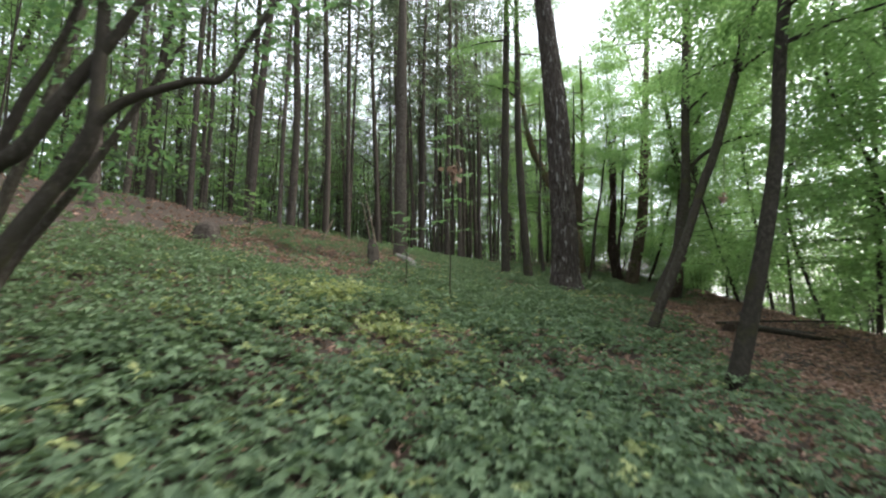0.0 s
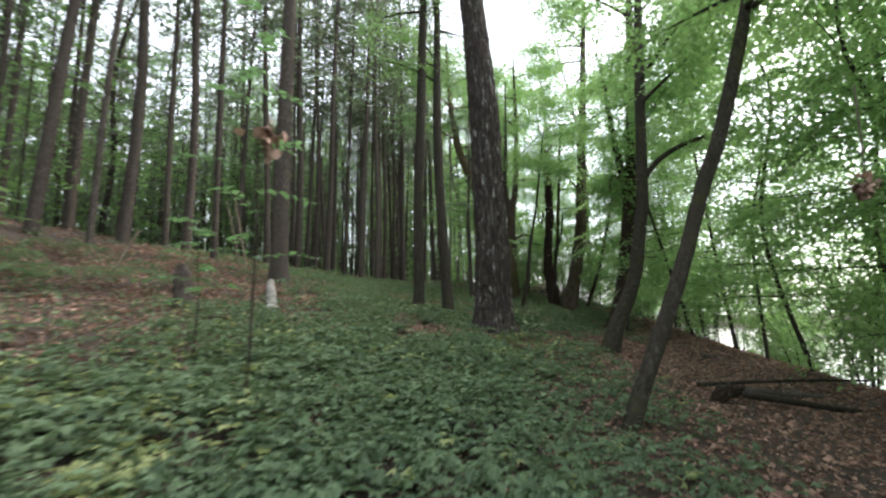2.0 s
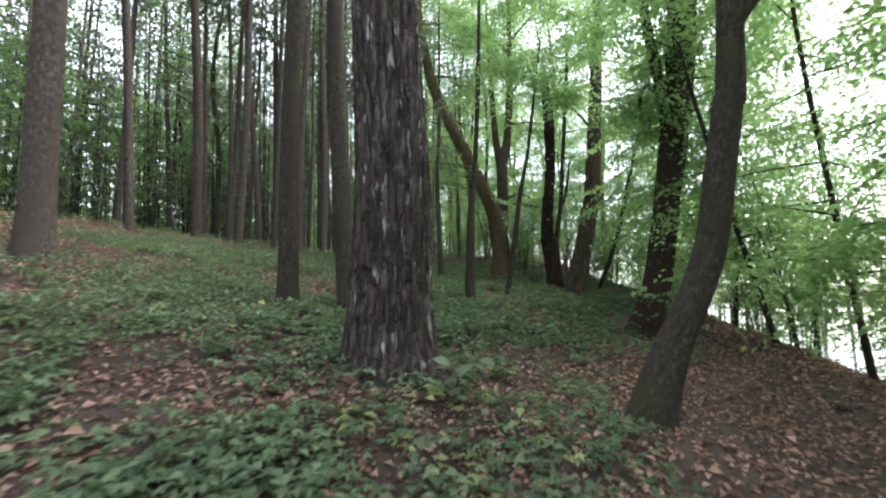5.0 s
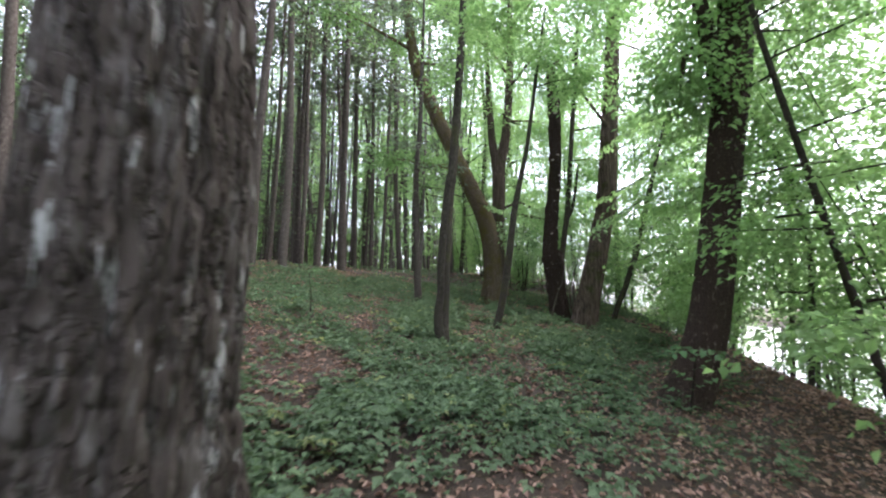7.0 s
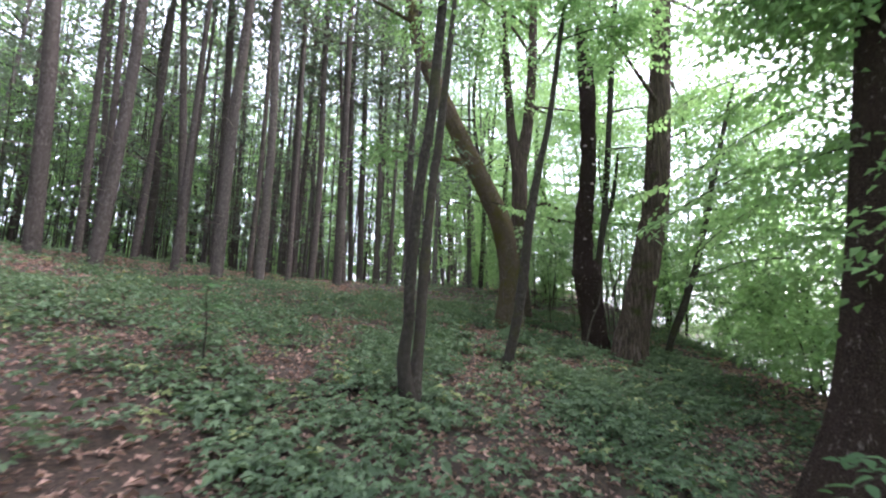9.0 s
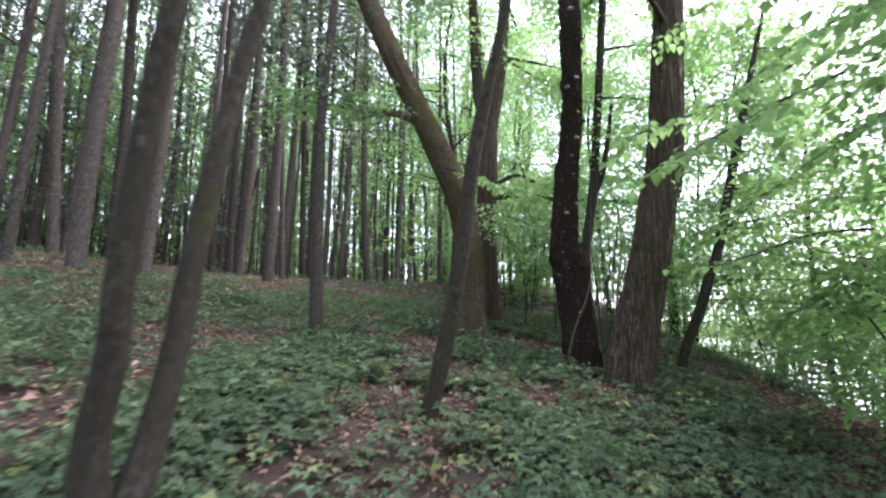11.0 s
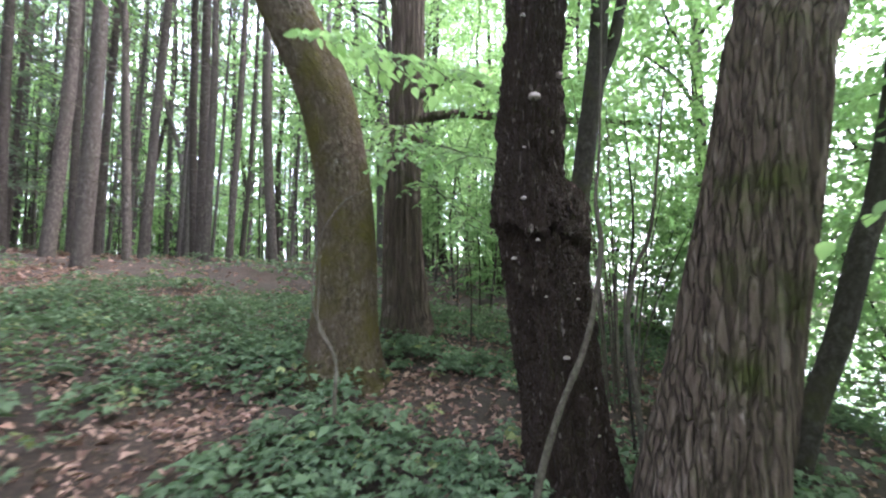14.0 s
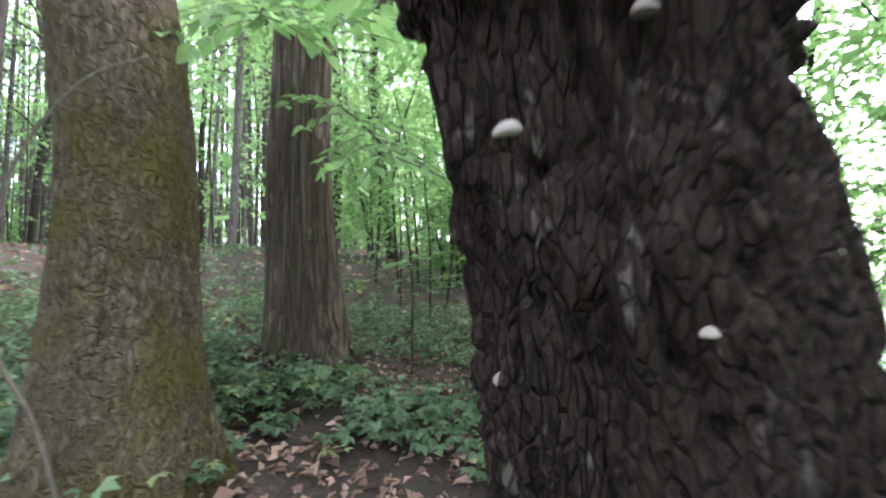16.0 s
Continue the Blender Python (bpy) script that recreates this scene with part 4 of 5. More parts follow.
def far_stems(name, label, spots, seed):
    """Bare stems of the deep wood, too many to count, with thin crowns high up."""
    rng = np.random.default_rng(seed)
    root = thing(name, label, "woods")
    root["kind"] = "stuff"
    tops = []
    for x, y in spots:
        z, r, dx, h = zg(x, y), rng.uniform(0.04, 0.11), rng.normal(0, 0.35), rng.uniform(13, 20)
        v, f = tube([(x, y, z - 0.3, r * 1.15), (x + dx * 0.2, y, z + 1.5, r), (x + dx * 0.6, y, z + 7, r * 0.8), (x + dx, y, z + h, 0.015)], 7, 10)
        # pale bark puts the haze and light of the deep wood into the colour
        part("trunk", mesh_of("trunk", v, f, BARK_GREY), root)
        k = rng.uniform(0.35, 1.0, 14)
        tops.append(np.stack([x + dx * k + rng.normal(0, 1.0, 14), y + rng.normal(0, 1.0, 14), z + h * k], -1))
    o = np.concatenate(tops)
    v, f = sprays(rng, o, rng.normal(0, 1, o.shape) * [1, 1, 0.3], rng.uniform(0.8, 1.6, len(o)), 10, 0.2, 0.6)
    tagged(part("crowns", mesh_of("crowns", v, f, LEAF_BRIGHT, False), root), kind="stuff")
    return root


def undergrowth(name, label, spots, leaf, seed, tall, size):
    """Young trees too many to count: thin stems and leafy twigs."""
    rng = np.random.default_rng(seed)
    root = thing(name, label, "undergrowth")
    root["kind"] = "stuff"
    v, f = joined([tube([(x, y, zg(x, y) - 0.2, 0.025), (x + rng.normal(0, 0.2), y, zg(x, y) + tall * 0.5, 0.018), (x + rng.normal(0, 0.4), y, zg(x, y) + tall, 0.005)], 5, 6) for x, y in spots])
    tagged(part("stems", mesh_of("stems", v, f, BARK_SMOOTH), root), kind="stuff")
    o = np.concatenate([np.stack([x + rng.normal(0, 0.6, 16), y + rng.normal(0, 0.6, 16), zg(x, y) + tall * rng.uniform(0.12, 1.0, 16)], -1) for x, y in spots])
    v, f = sprays(rng, o, rng.normal(0, 1, o.shape) * [1, 1, 0.25], rng.uniform(0.6, 1.2, len(o)), 11, size, 0.4)
    tagged(part("leaves", mesh_of("leaves", v, f, leaf, False), root), kind="stuff")
    return root


R3 = np.random.default_rng(5)
spots = [(R3.uniform(-45, 22), R3.uniform(56, 80)) for _ in range(52)] + [(R3.uniform(-46, -25), R3.uniform(-10, 60)) for _ in range(85)]
far_wood("far_woods", "distant green wood beyond the spruces", spots, LEAF_BEECH, 61, 0.62, 0.4)
spots = [(R3.uniform(57, 72), R3.uniform(-30, 110)) for _ in range(110)]
far_wood("far_shore_woods", "green woods along the far shore of the lake", spots, LEAF_BRIGHT, 62, 0.45, 0.3)
# added wood behind the camera, never in view; closes off light from there
spots = [(R3.uniform(-30, 9), R3.uniform(-32, -14)) for _ in range(50)]
far_wood("far_woods", "unseen green wood added behind the start of the path", spots, LEAF_BEECH, 63, 0.5, 0.4)


spots = [(x, y) for x, y in zip(R3.uniform(-26, 10, 130), R3.uniform(32, 58, 130))]
undergrowth("young_trees", "light green young trees under the far stand", spots, LEAF_BRIGHT, 64, 7.5, 0.2)
spots = [(x, y) for x, y in zip(R3.uniform(-22, -6.5, 130), R3.uniform(4, 36, 130)) if x < -7]
undergrowth("young_trees", "green young trees up the slope under spruces", spots, LEAF_BEECH, 65, 8.0, 0.2)
spots = [(x, y) for x, y in zip(R3.uniform(-9, -1.2, 46), R3.uniform(27, 35, 46))]
undergrowth("young_spruces", "dark thicket of young spruces deep in the stand", spots, NEEDLES, 67, 10.0, 0.17)
spots = [(x, y) for x, y in zip(R3.uniform(-24, -8, 70), R3.uniform(12, 36, 70))]
undergrowth("young_spruces", "dark ranks of young spruces up the slope", spots, NEEDLES, 69, 7.0, 0.2)
spots = [(x, y) for x, y in zip(R3.uniform(-25, -5, 120), R3.uniform(14, 46, 120)) if y > 20 + 0.9 * (x + 16)]
undergrowth("spruce_thicket", "dark close ranks of spruce crowns up the slope", spots, NEEDLES, 71, 15.0, 0.3)
spots = [(x, y) for x, y in zip(R3.uniform(-34, 9, 150), R3.uniform(46, 62, 150))] + [(x, y) for x, y in zip(R3.uniform(-33, -23, 90), R3.uniform(0, 46, 90))]
undergrowth("far_undergrowth", "low green growth closing the depth of the wood", spots, LEAF_BEECH, 73, 4.5, 0.3)
spots = [(x, y) for x, y in zip(R3.uniform(-16, 8, 120), R3.uniform(30, 54, 120))]
far_stems("far_stems", "thin bare stems crowding the depth of the wood", spots, 70)
spots = [(x, y) for x, y in zip(R3.uniform(8.0, 12, 24), R3.uniform(26.5, 34, 24))]
undergrowth("young_trees", "thicket of young green trees behind the mossy trunk", spots, LEAF_BRIGHT, 66, 4.0, 0.1)


# ---- logs, sticks and stumps ----
def log(name, label, rows, mat, relief=relief_fine, around=24, rings=70, category="log"):
    v, f = tube(rows, around, rings, relief, 4)
    me = mesh_of(name, v, f, mat)
    ob = new(name, me)
    bm = bmesh.new()
    bm.from_mesh(me)
    bmesh.ops.holes_fill(bm, edges=[e for e in bm.edges if e.is_boundary])
    bm.to_mesh(me)
    bm.free()
    return tagged(ob, label, category)


def lying(points, lift=0.6):
    """Rows that lie on the ground: x, y, radius in."""
    return [(x, y, zg(x, y) + r * lift, r) for x, y, r in points]


log("birch_log", "fallen pale birch log lying in brown leaves", lying([(0.35, 8.5, 0.09), (-0.1, 9.9, 0.09), (-0.55, 11.3, 0.085), (-0.9, 12.5, 0.08)]), BARK_BIRCH)
log("mossy_log", "short rotten log green with moss", lying([(6.48, 19.55, 0.045), (6.8, 19.64, 0.06), (7.15, 19.72, 0.062), (7.52, 19.8, 0.05)], 1.0), BARK_MOSSY, relief_rough)
def straight(x0, y0, x1, y1, r, lift0=0.03, lift1=0.03):
    a, b = np.array([x0, y0, zg(x0, y0) + lift0, r]), np.array([x1, y1, zg(x1, y1) + lift1, r * 0.6])
    return [tuple(a + (b - a) * k + np.array([0, 0, 0.03 * math.sin(3 * k), 0])) for k in (0, 0.33, 0.66, 1.0)]


log("fallen_trunk", "fallen bare trunk lying across the leafy hollow", straight(7.1, 7.95, 11.8, 8.9, 0.065, 0.12, 0.3), BARK_GREY)
log("fallen_trunk", "thin fallen trunk lying in the leafy hollow", straight(7.3, 7.7, 11.4, 7.5, 0.05, 0.12, 0.14), BARK_SMOOTH)
log("fallen_trunk", "broken branch lying over fallen trunks", straight(7.0, 8.3, 9.6, 8.0, 0.03, 0.08, 0.26), BARK_SMOOTH)
log("fallen_trunk", "fallen grey branch lying on the bank", straight(9.4, 11.6, 12.4, 12.2, 0.045, 0.05, 0.5), BARK_GREY)
rx, ry = 7.0, 7.75
log("tree_stump", "dark upturned stump among fallen branches", [(rx - 0.12, ry, zg(rx, ry) - 0.08, 0.07), (rx - 0.06, ry, zg(rx, ry) + 0.05, 0.11), (rx + 0.06, ry + 0.02, zg(rx, ry) + 0.1, 0.1), (rx + 0.22, ry + 0.05, zg(rx, ry) + 0.13, 0.08), (rx + 0.4, ry + 0.08, zg(rx, ry) + 0.14, 0.06)], BARK_FUNGUS, relief_rough, 40, 40, "stump")
sx, sy = -0.62, 7.75
log("tree_stump", "broken dark stump of a rotten tree", [(sx, sy, zg(sx, sy) - 0.15, 0.17), (sx, sy, zg(sx, sy) + 0.1, 0.14), (sx - 0.03, sy, zg(sx, sy) + 0.4, 0.12), (sx - 0.06, sy, zg(sx, sy) + 0.62, 0.05)], BARK_SPRUCE, relief_rough, 40, 50, "stump")
sx, sy = -3.6, 6.2
log("tree_stump", "low rotten stump among leaves", [(sx, sy, zg(sx, sy) - 0.15, 0.32), (sx, sy, zg(sx, sy) + 0.1, 0.26), (sx, sy, zg(sx, sy) + 0.25, 0.2), (sx, sy, zg(sx, sy) + 0.34, 0.06)], BARK_SPRUCE, relief_rough, 40, 40, "stump")
log("bare_stick", "crooked grey stem leaning before the rotten trunk", [(8.66, 20.7, zg(8.66, 20.7) - 0.1, 0.019), (8.73, 20.7, 3.01, 0.017), (8.83, 20.7, 3.34, 0.015), (8.96, 20.71, 3.63, 0.0135), (9.03, 20.73, 3.85, 0.012), (9.08, 20.76, 4.12, 0.013), (9.07, 20.78, 4.33, 0.009), (9.11, 20.8, 4.65, 0.007), (9.2, 20.9, 5.6, 0.003)], BARK_TWIG, None, 16, 90, "stick")
log("bare_stick", "slim grey stem standing beside the rotten trunk", [(9.56, 21.4, zg(9.56, 21.4) - 0.1, 0.02), (9.52, 21.43, 3.2, 0.018), (9.48, 21.43, 3.68, 0.016), (9.55, 21.43, 4.04, 0.013), (9.66, 21.43, 4.3, 0.011), (9.8, 21.45, 5.2, 0.005)], BARK_TWIG, None, 14, 60, "stick")
log("bare_stick", "thin grey twig-like stem behind the rotten trunk", [(9.75, 22.0, zg(9.75, 22.0) - 0.1, 0.013), (9.72, 22.0, 3.6, 0.011), (9.82, 22.02, 4.4, 0.008), (9.8, 22.05, 5.3, 0.004)], BARK_SMOOTH, relief_fine, 10, 40, "stick")
log("bare_sapling", "thin bare pale sapling with a crooked stem", [(7.64, 21.69, zg(7.64, 21.69) - 0.1, 0.015), (7.64, 21.69, 3.2, 0.014), (7.64, 21.69, 3.47, 0.012), (7.53, 21.7, 3.66, 0.009), (7.52, 21.7, 3.9, 0.006), (7.53, 21.7, 4.15, 0.003)], BARK_TWIG, None, 12, 60, "stick")
log("vine_stem", "thin bare vine looped against a mossy trunk", [(7.72, 22.56, 4.8, 0.006), (7.5, 22.52, 4.66, 0.007), (7.3, 22.5, 4.31, 0.007), (7.27, 22.5, 3.78, 0.008), (7.42, 22.5, 3.45, 0.008), (7.55, 22.5, zg(7.55, 22.5) - 0.05, 0.009)], BARK_TWIG, None, 10, 60, "vine")
for k, (x, y, dx, dy, h) in enumerate([(-1.9, 13.2, -0.45, 0, 1.9), (-1.75, 13.3, -0.5, 0.1, 2.1), (-2.2, 8.6, 0.3, 0.2, 0.8)]):
    log("bare_stick", "thin pale dead stem leaning in the litter", [(x, y, zg(x, y) - 0.1, 0.03), (x + dx * 0.5, y + dy * 0.5, zg(x, y) + h * 0.5, 0.026), (x + dx, y + dy, zg(x, y) + h, 0.015)], WOOD_PALE, None, 10, 20, "stick")


# ---- overhanging leafy boughs close to the path ----
def leaf_fine(pos, along, normal, length, width):
    """Larger near leaves with a toothed outline and a folded midrib."""
    side = unit(np.cross(normal, along))
    upv = np.cross(along, side)
    n = len(pos)
    L, W = np.asarray(length)[:, None, None], np.asarray(width)[:, None, None]
    prof = np.array([(0.0, 0.0), (0.1, 0.28), (0.3, 0.5), (0.5, 0.48), (0.72, 0.33), (0.88, 0.14), (1.0, 0.0)])
    s, w = prof[:, 0][None, :, None], prof[:, 1][None, :, None]
    mid = pos[:, None] + along[:, None] * L * s - upv[:, None] * L * 0.18 * s * s
    lf = mid + side[:, None] * W * w + upv[:, None] * W * w * 0.3
    rt = mid - side[:, None] * W * w + upv[:, None] * W * w * 0.3
    v = np.stack([mid, lf, rt], 2).reshape(-1, 3)
    f = []
    for k in range(6):
        a, b = 3 * k, 3 * (k + 1)
        f += [(a, b, b + 1, a + 1), (a, a + 2, b + 2, b)]
    f = np.array(f)[None] + (np.arange(n) * 21)[:, None, None]
    return v, f.reshape(-1, 4)


def bough(name, label, rows, leaf, seed, twigs=9, leaves=9, size=0.1, reach=0.5):
    rng = np.random.default_rng(seed)
    root = thing(name, label, "branch")
    v, f = tube(rows, 8, 24)
    part("branch", mesh_of("branch", v, f, BARK_SMOOTH), root)
    p = curve(rows, 60)
    tw, lv = [], []
    for k in range(twigs):
        i = int(12 + 47 * k / max(1, twigs - 1))
        t = unit(np.gradient(p[:, :3], axis=0))[i]
        lev = unit(np.cross([0, 0, 1.0], t))
        d = unit(t * 0.6 + lev * (1 if k % 2 else -1) * rng.uniform(0.5, 1.0) + [0, 0, rng.uniform(-0.25, 0.1)])
        L = reach * rng.uniform(0.6, 1.1)
        a, b, c = p[i, :3], p[i, :3] + d * L * 0.5, p[i, :3] + d * L - np.array([0, 0, 0.12 * L])
        tw.append(tube([(*a, 0.005), (*b, 0.0035), (*c, 0.0015)], 5, 8))
        q = curve([a, b, c], leaves)
        sg = np.where(np.arange(leaves) % 2, 1.0, -1.0)[:, None]
        lev2 = unit(np.cross([0, 0, 1.0], d))
        al = unit(d * 0.5 + lev2 * sg * 0.8 + rng.normal(0, 0.2, (leaves, 3)) - [0, 0, 0.25])
        nm = unit(np.array([0, 0, 1.0]) + rng.normal(0, 0.25, (leaves, 3)))
        sz = size * rng.uniform(0.7, 1.2, leaves)
        lv.append(leaf_fine(q + al * 0.01, al, nm, sz, sz * 0.62))
    v, f = joined(tw)
    tagged(part("twig_spray", mesh_of("twig_spray", v, f, BARK_TWIG), root), kind="stuff")
    v, f = joined(lv)
    tagged(part("leaves", mesh_of("leaves", v, f, leaf), root), kind="stuff")
    return root


def sapling(x, y, height, seed, leaf, label, size=0.085, first=0.35):
    """A young tree with level tiers of leafy twigs."""
    rng = np.random.default_rng(seed)
    z = zg(x, y)
    root = thing("sapling", label, "sapling")
    rows = [(x, y, z - 0.1, 0.012), (x + 0.02, y, z + height * 0.4, 0.009), (x - 0.02, y + 0.02, z + height * 0.75, 0.006), (x, y, z + height, 0.002)]
    v, f = tube(rows, 8, 20)
    part("stem", mesh_of("stem", v, f, BARK_SMOOTH), root)
    tw, lv = [], []
    for k in range(13):
        h = height * (first + (0.98 - first) * k / 12)
        a = k * 2.4 + rng.normal(0, 0.3)
        L = 0.6 * (1.15 - 0.7 * k / 12) * rng.uniform(0.7, 1.1)
        d = np.array([math.cos(a), math.sin(a), 0.12])
        p0 = np.array([x, y, z + h])
        p1, p2 = p0 + d * L * 0.5, p0 + d * L - np.array([0, 0, 0.12 * L])
        tw.append(tube([(*p0, 0.004), (*p1, 0.003), (*p2, 0.0012)], 5, 7))
        n = 11
        q = curve([p0, p1, p2], n)
        sg = np.where(np.arange(n) % 2, 1.0, -1.0)[:, None]
        lev = np.array([-d[1], d[0], 0])
        al = unit(d * 0.6 + lev * sg * 0.8 + rng.normal(0, 0.15, (n, 3)))
        nm = unit(np.array([0, 0, 1.0]) + rng.normal(0, 0.2, (n, 3)))
        sz = size * rng.uniform(0.7, 1.2, n)
        lv.append(leaf_fine(q, al, nm, sz, sz * 0.6))
    v, f = joined(tw)
    tagged(part("twig_spray", mesh_of("twig_spray", v, f, BARK_TWIG), root), kind="stuff")
    v, f = joined(lv)
    tagged(part("leaves", mesh_of("leaves", v, f, leaf), root), kind="stuff")
    return root


for k, (x, y, h) in enumerate([(1.25, 4.95, 3.4), (0.4, 5.9, 1.4), (3.6, 16.2, 0.9), (9.0, 25.6, 2.2), (8.7, 26.4, 2.6), (9.6, 25.2, 1.6), (-3.9, 8.4, 1.1), (8.75, 24.3, 1.8), (9.3, 23.9, 1.5), (10.1, 24.4, 2.4)]):
    sapling(x, y, h, 80 + k, LEAF_DIM if k < 3 else LEAF_BEECH, "young beech sapling with level tiers of green leaves")


def dead_cluster(x, y, z, seed, k=1.0):
    """A dangling bunch of withered leaves on a thread of twig."""
    rng = np.random.default_rng(seed)
    n = 46
    p = np.array([x, y, z]) + rng.normal(0, 0.045 * k, (n, 3)) * [1, 1, 1.2]
    al = unit(rng.normal(0, 1, (n, 3)) - [0, 0, 0.8])
    v, f = leaf_fine(p, al, unit(rng.normal(0, 1, (n, 3))), np.full(n, 0.09 * k), np.full(n, 0.06 * k))
    root = thing("dead_leaf_bunch", "bunch of withered red-brown leaves on a twig", "leaves")
    tagged(part("leaves", mesh_of("leaves", v, f, LITTER), root), kind="stuff")
    v, f = tube([(x, y, z - 0.05, 0.004), (x + 0.02, y, z + 0.15, 0.004), (x + 0.06, y + 0.02, z + 0.5, 0.005)], 6, 8)
    part("twig", mesh_of("twig", v, f, BARK_TWIG), root)
    return root


dead_cluster(1.33, 4.95, 3.8, 1, 1.25)
dead_cluster(4.54, 3.15, 2.8, 2, 0.45)


def fern(x, y, seed):
    """A tuft of arching fronds with paired leaflets."""
    rng = np.random.default_rng(seed)
    z = zg(x, y)
    root = thing("fern", "green fern tuft with arching fronds among dead leaves", "fern")
    for k in range(9):
        a = k * 0.7 + rng.normal(0, 0.15)
        d = np.array([math.cos(a), math.sin(a), 0])
        L = rng.uniform(0.45, 0.7)
        ax_ = np.array([(x, y, z), (*(np.array([x, y]) + d[:2] * L * 0.35), z + 0.26), (*(np.array([x, y]) + d[:2] * L * 0.75), z + 0.28), (*(np.array([x, y]) + d[:2] * L), z + 0.16)])
        p = curve(ax_, 20)[3:]
        t = unit(np.gradient(p, axis=0))
        lev = np.array([-d[1], d[0], 0])
        w = 0.13 * np.sin(np.linspace(0.5, 3.0, len(p)))
        pieces = []
        for sg in (1.0, -1.0):
            al = unit(t * 0.4 + lev * sg)
            pieces.append(leaf_quads(p, al, unit(np.array([0, 0, 1.0]) + 0 * p), w, np.full(len(p), 0.03), 0.1))
        v, f = joined(pieces)
        part("frond", mesh_of("frond", v, f, HERB, False), root)
    return root


for k, (x, y) in enumerate([(-2.2, 7.2), (-1.7, 7.9), (-2.9, 7.6), (-3.6, 9.5), (-1.2, 8.9)]):
    fern(x, y, k)
bough("hanging_bough", "leafy lime bough hanging beside the path", [(11.4, 19.6, 6.6, 0.02), (10.4, 19.3, 6.0, 0.014), (9.6, 19.1, 5.6, 0.009), (9.0, 19.0, 5.35, 0.004)], LEAF_BRIGHT, 1, 12, 10, 0.13, 0.5)
bough("hanging_bough", "leafy bough reaching out at eye height", [(11.6, 19.2, 4.4, 0.016), (10.8, 19.0, 4.3, 0.012), (10.2, 18.9, 4.1, 0.008), (9.7, 18.8, 3.95, 0.003)], LEAF_BEECH, 2, 11, 9, 0.11, 0.45)
bough("hanging_bough", "fresh green maple bough before the mossy trunk", [(7.0, 22.5, 6.2, 0.012), (7.4, 22.2, 6.0, 0.01), (7.9, 22.0, 5.75, 0.007), (8.4, 21.9, 5.55, 0.003)], LEAF_BRIGHT, 3, 13, 10, 0.12, 0.5)
bough("hanging_bough", "fresh green bough between two trunks", [(8.1, 24.0, 5.6, 0.012), (8.3, 23.5, 5.5, 0.01), (8.5, 23.0, 5.3, 0.007), (8.6, 22.6, 5.1, 0.003)], LEAF_BRIGHT, 4, 13, 10, 0.11, 0.6)
bough("hanging_bough", "fresh green bough drooping from a forked tree", [(8.0, 24.15, 5.95, 0.013), (7.95, 23.7, 5.8, 0.01), (7.95, 23.3, 5.5, 0.007), (8.0, 22.95, 5.2, 0.003)], LEAF_BRIGHT, 7, 15, 10, 0.12, 0.6)
bough("hanging_bough", "light green bough low between two trunks", [(8.1, 24.2, 5.3, 0.012), (8.3, 23.8, 5.1, 0.009), (8.5, 23.4, 4.8, 0.006), (8.65, 23.05, 4.55, 0.003)], LEAF_BRIGHT, 8, 14, 10, 0.1, 0.6)
bough("hanging_bough", "broad-leaved green bough hanging above the path", [(10.4, 18.0, 5.5, 0.014), (9.7, 17.8, 5.15, 0.01), (9.1, 17.6, 4.8, 0.007), (8.6, 17.45, 4.5, 0.003)], LEAF_BRIGHT, 9, 14, 10, 0.11, 0.5)
for k, (a, b) in enumerate([((10.8, 9.5, 7.2), (8.9, 9.0, 6.5)), ((11.0, 8.8, 5.4), (9.1, 8.3, 4.7)), ((11.1, 7.9, 6.6), (9.2, 7.4, 5.9)), ((10.9, 7.7, 4.4), (9.0, 7.2, 3.7)), ((11.6, 11.2, 4.8), (9.7, 10.7, 4.0)), ((11.0, 8.9, 7.7), (9.1, 8.4, 7.0)), ((11.5, 8.6, 6.1), (9.6, 8.1, 5.3)), ((12.4, 18.6, 6.9), (9.7, 18.4, 5.5)), ((12.2, 18.0, 7.0), (10.0, 17.6, 6.3)), ((12.5, 18.3, 5.6), (10.4, 18.3, 4.9)), ((12.3, 20.2, 5.4), (10.5, 20.0, 4.5)), ((12.4, 19.4, 7.9), (9.9, 19.4, 7.0)), ((12.8, 19.4, 4.2), (10.9, 19.2, 3.6)), ((12.0, 17.3, 5.9), (10.6, 17.2, 5.2))]):
    a, b = np.array(a), np.array(b)
    rows = [(*(a + (b - a) * q + np.array([0, 0, 0.25 * math.sin(3.14 * q)])), 0.016 * (1.15 - q)) for q in (0, 0.35, 0.7, 1.0)]
    bough("hanging_bough", "layered green bough hanging over the lake bank", rows, LEAF_BRIGHT if k % 2 else LEAF_BEECH, 40 + k, 17, 11, 0.12, 0.75)
bough("leafy_shoot", "leafy green shoot at the foot of a bank tree", [(8.75, 14.9, zg(8.75, 14.9), 0.012), (8.7, 14.7, 2.1, 0.009), (8.6, 14.45, 2.5, 0.006), (8.45, 14.2, 2.6, 0.003)], LEAF_DIM, 5, 9, 7, 0.11, 0.4)
bough("leafy_shoot", "maple seedling with broad green leaves", [(4.85, 10.25, zg(4.85, 10.25), 0.006), (4.86, 10.23, zg(4.85, 10.25) + 0.15, 0.005), (4.9, 10.2, zg(4.85, 10.25) + 0.28, 0.004), (4.96, 10.15, zg(4.85, 10.25) + 0.34, 0.003)], HERB, 6, 7, 5, 0.13, 0.28)


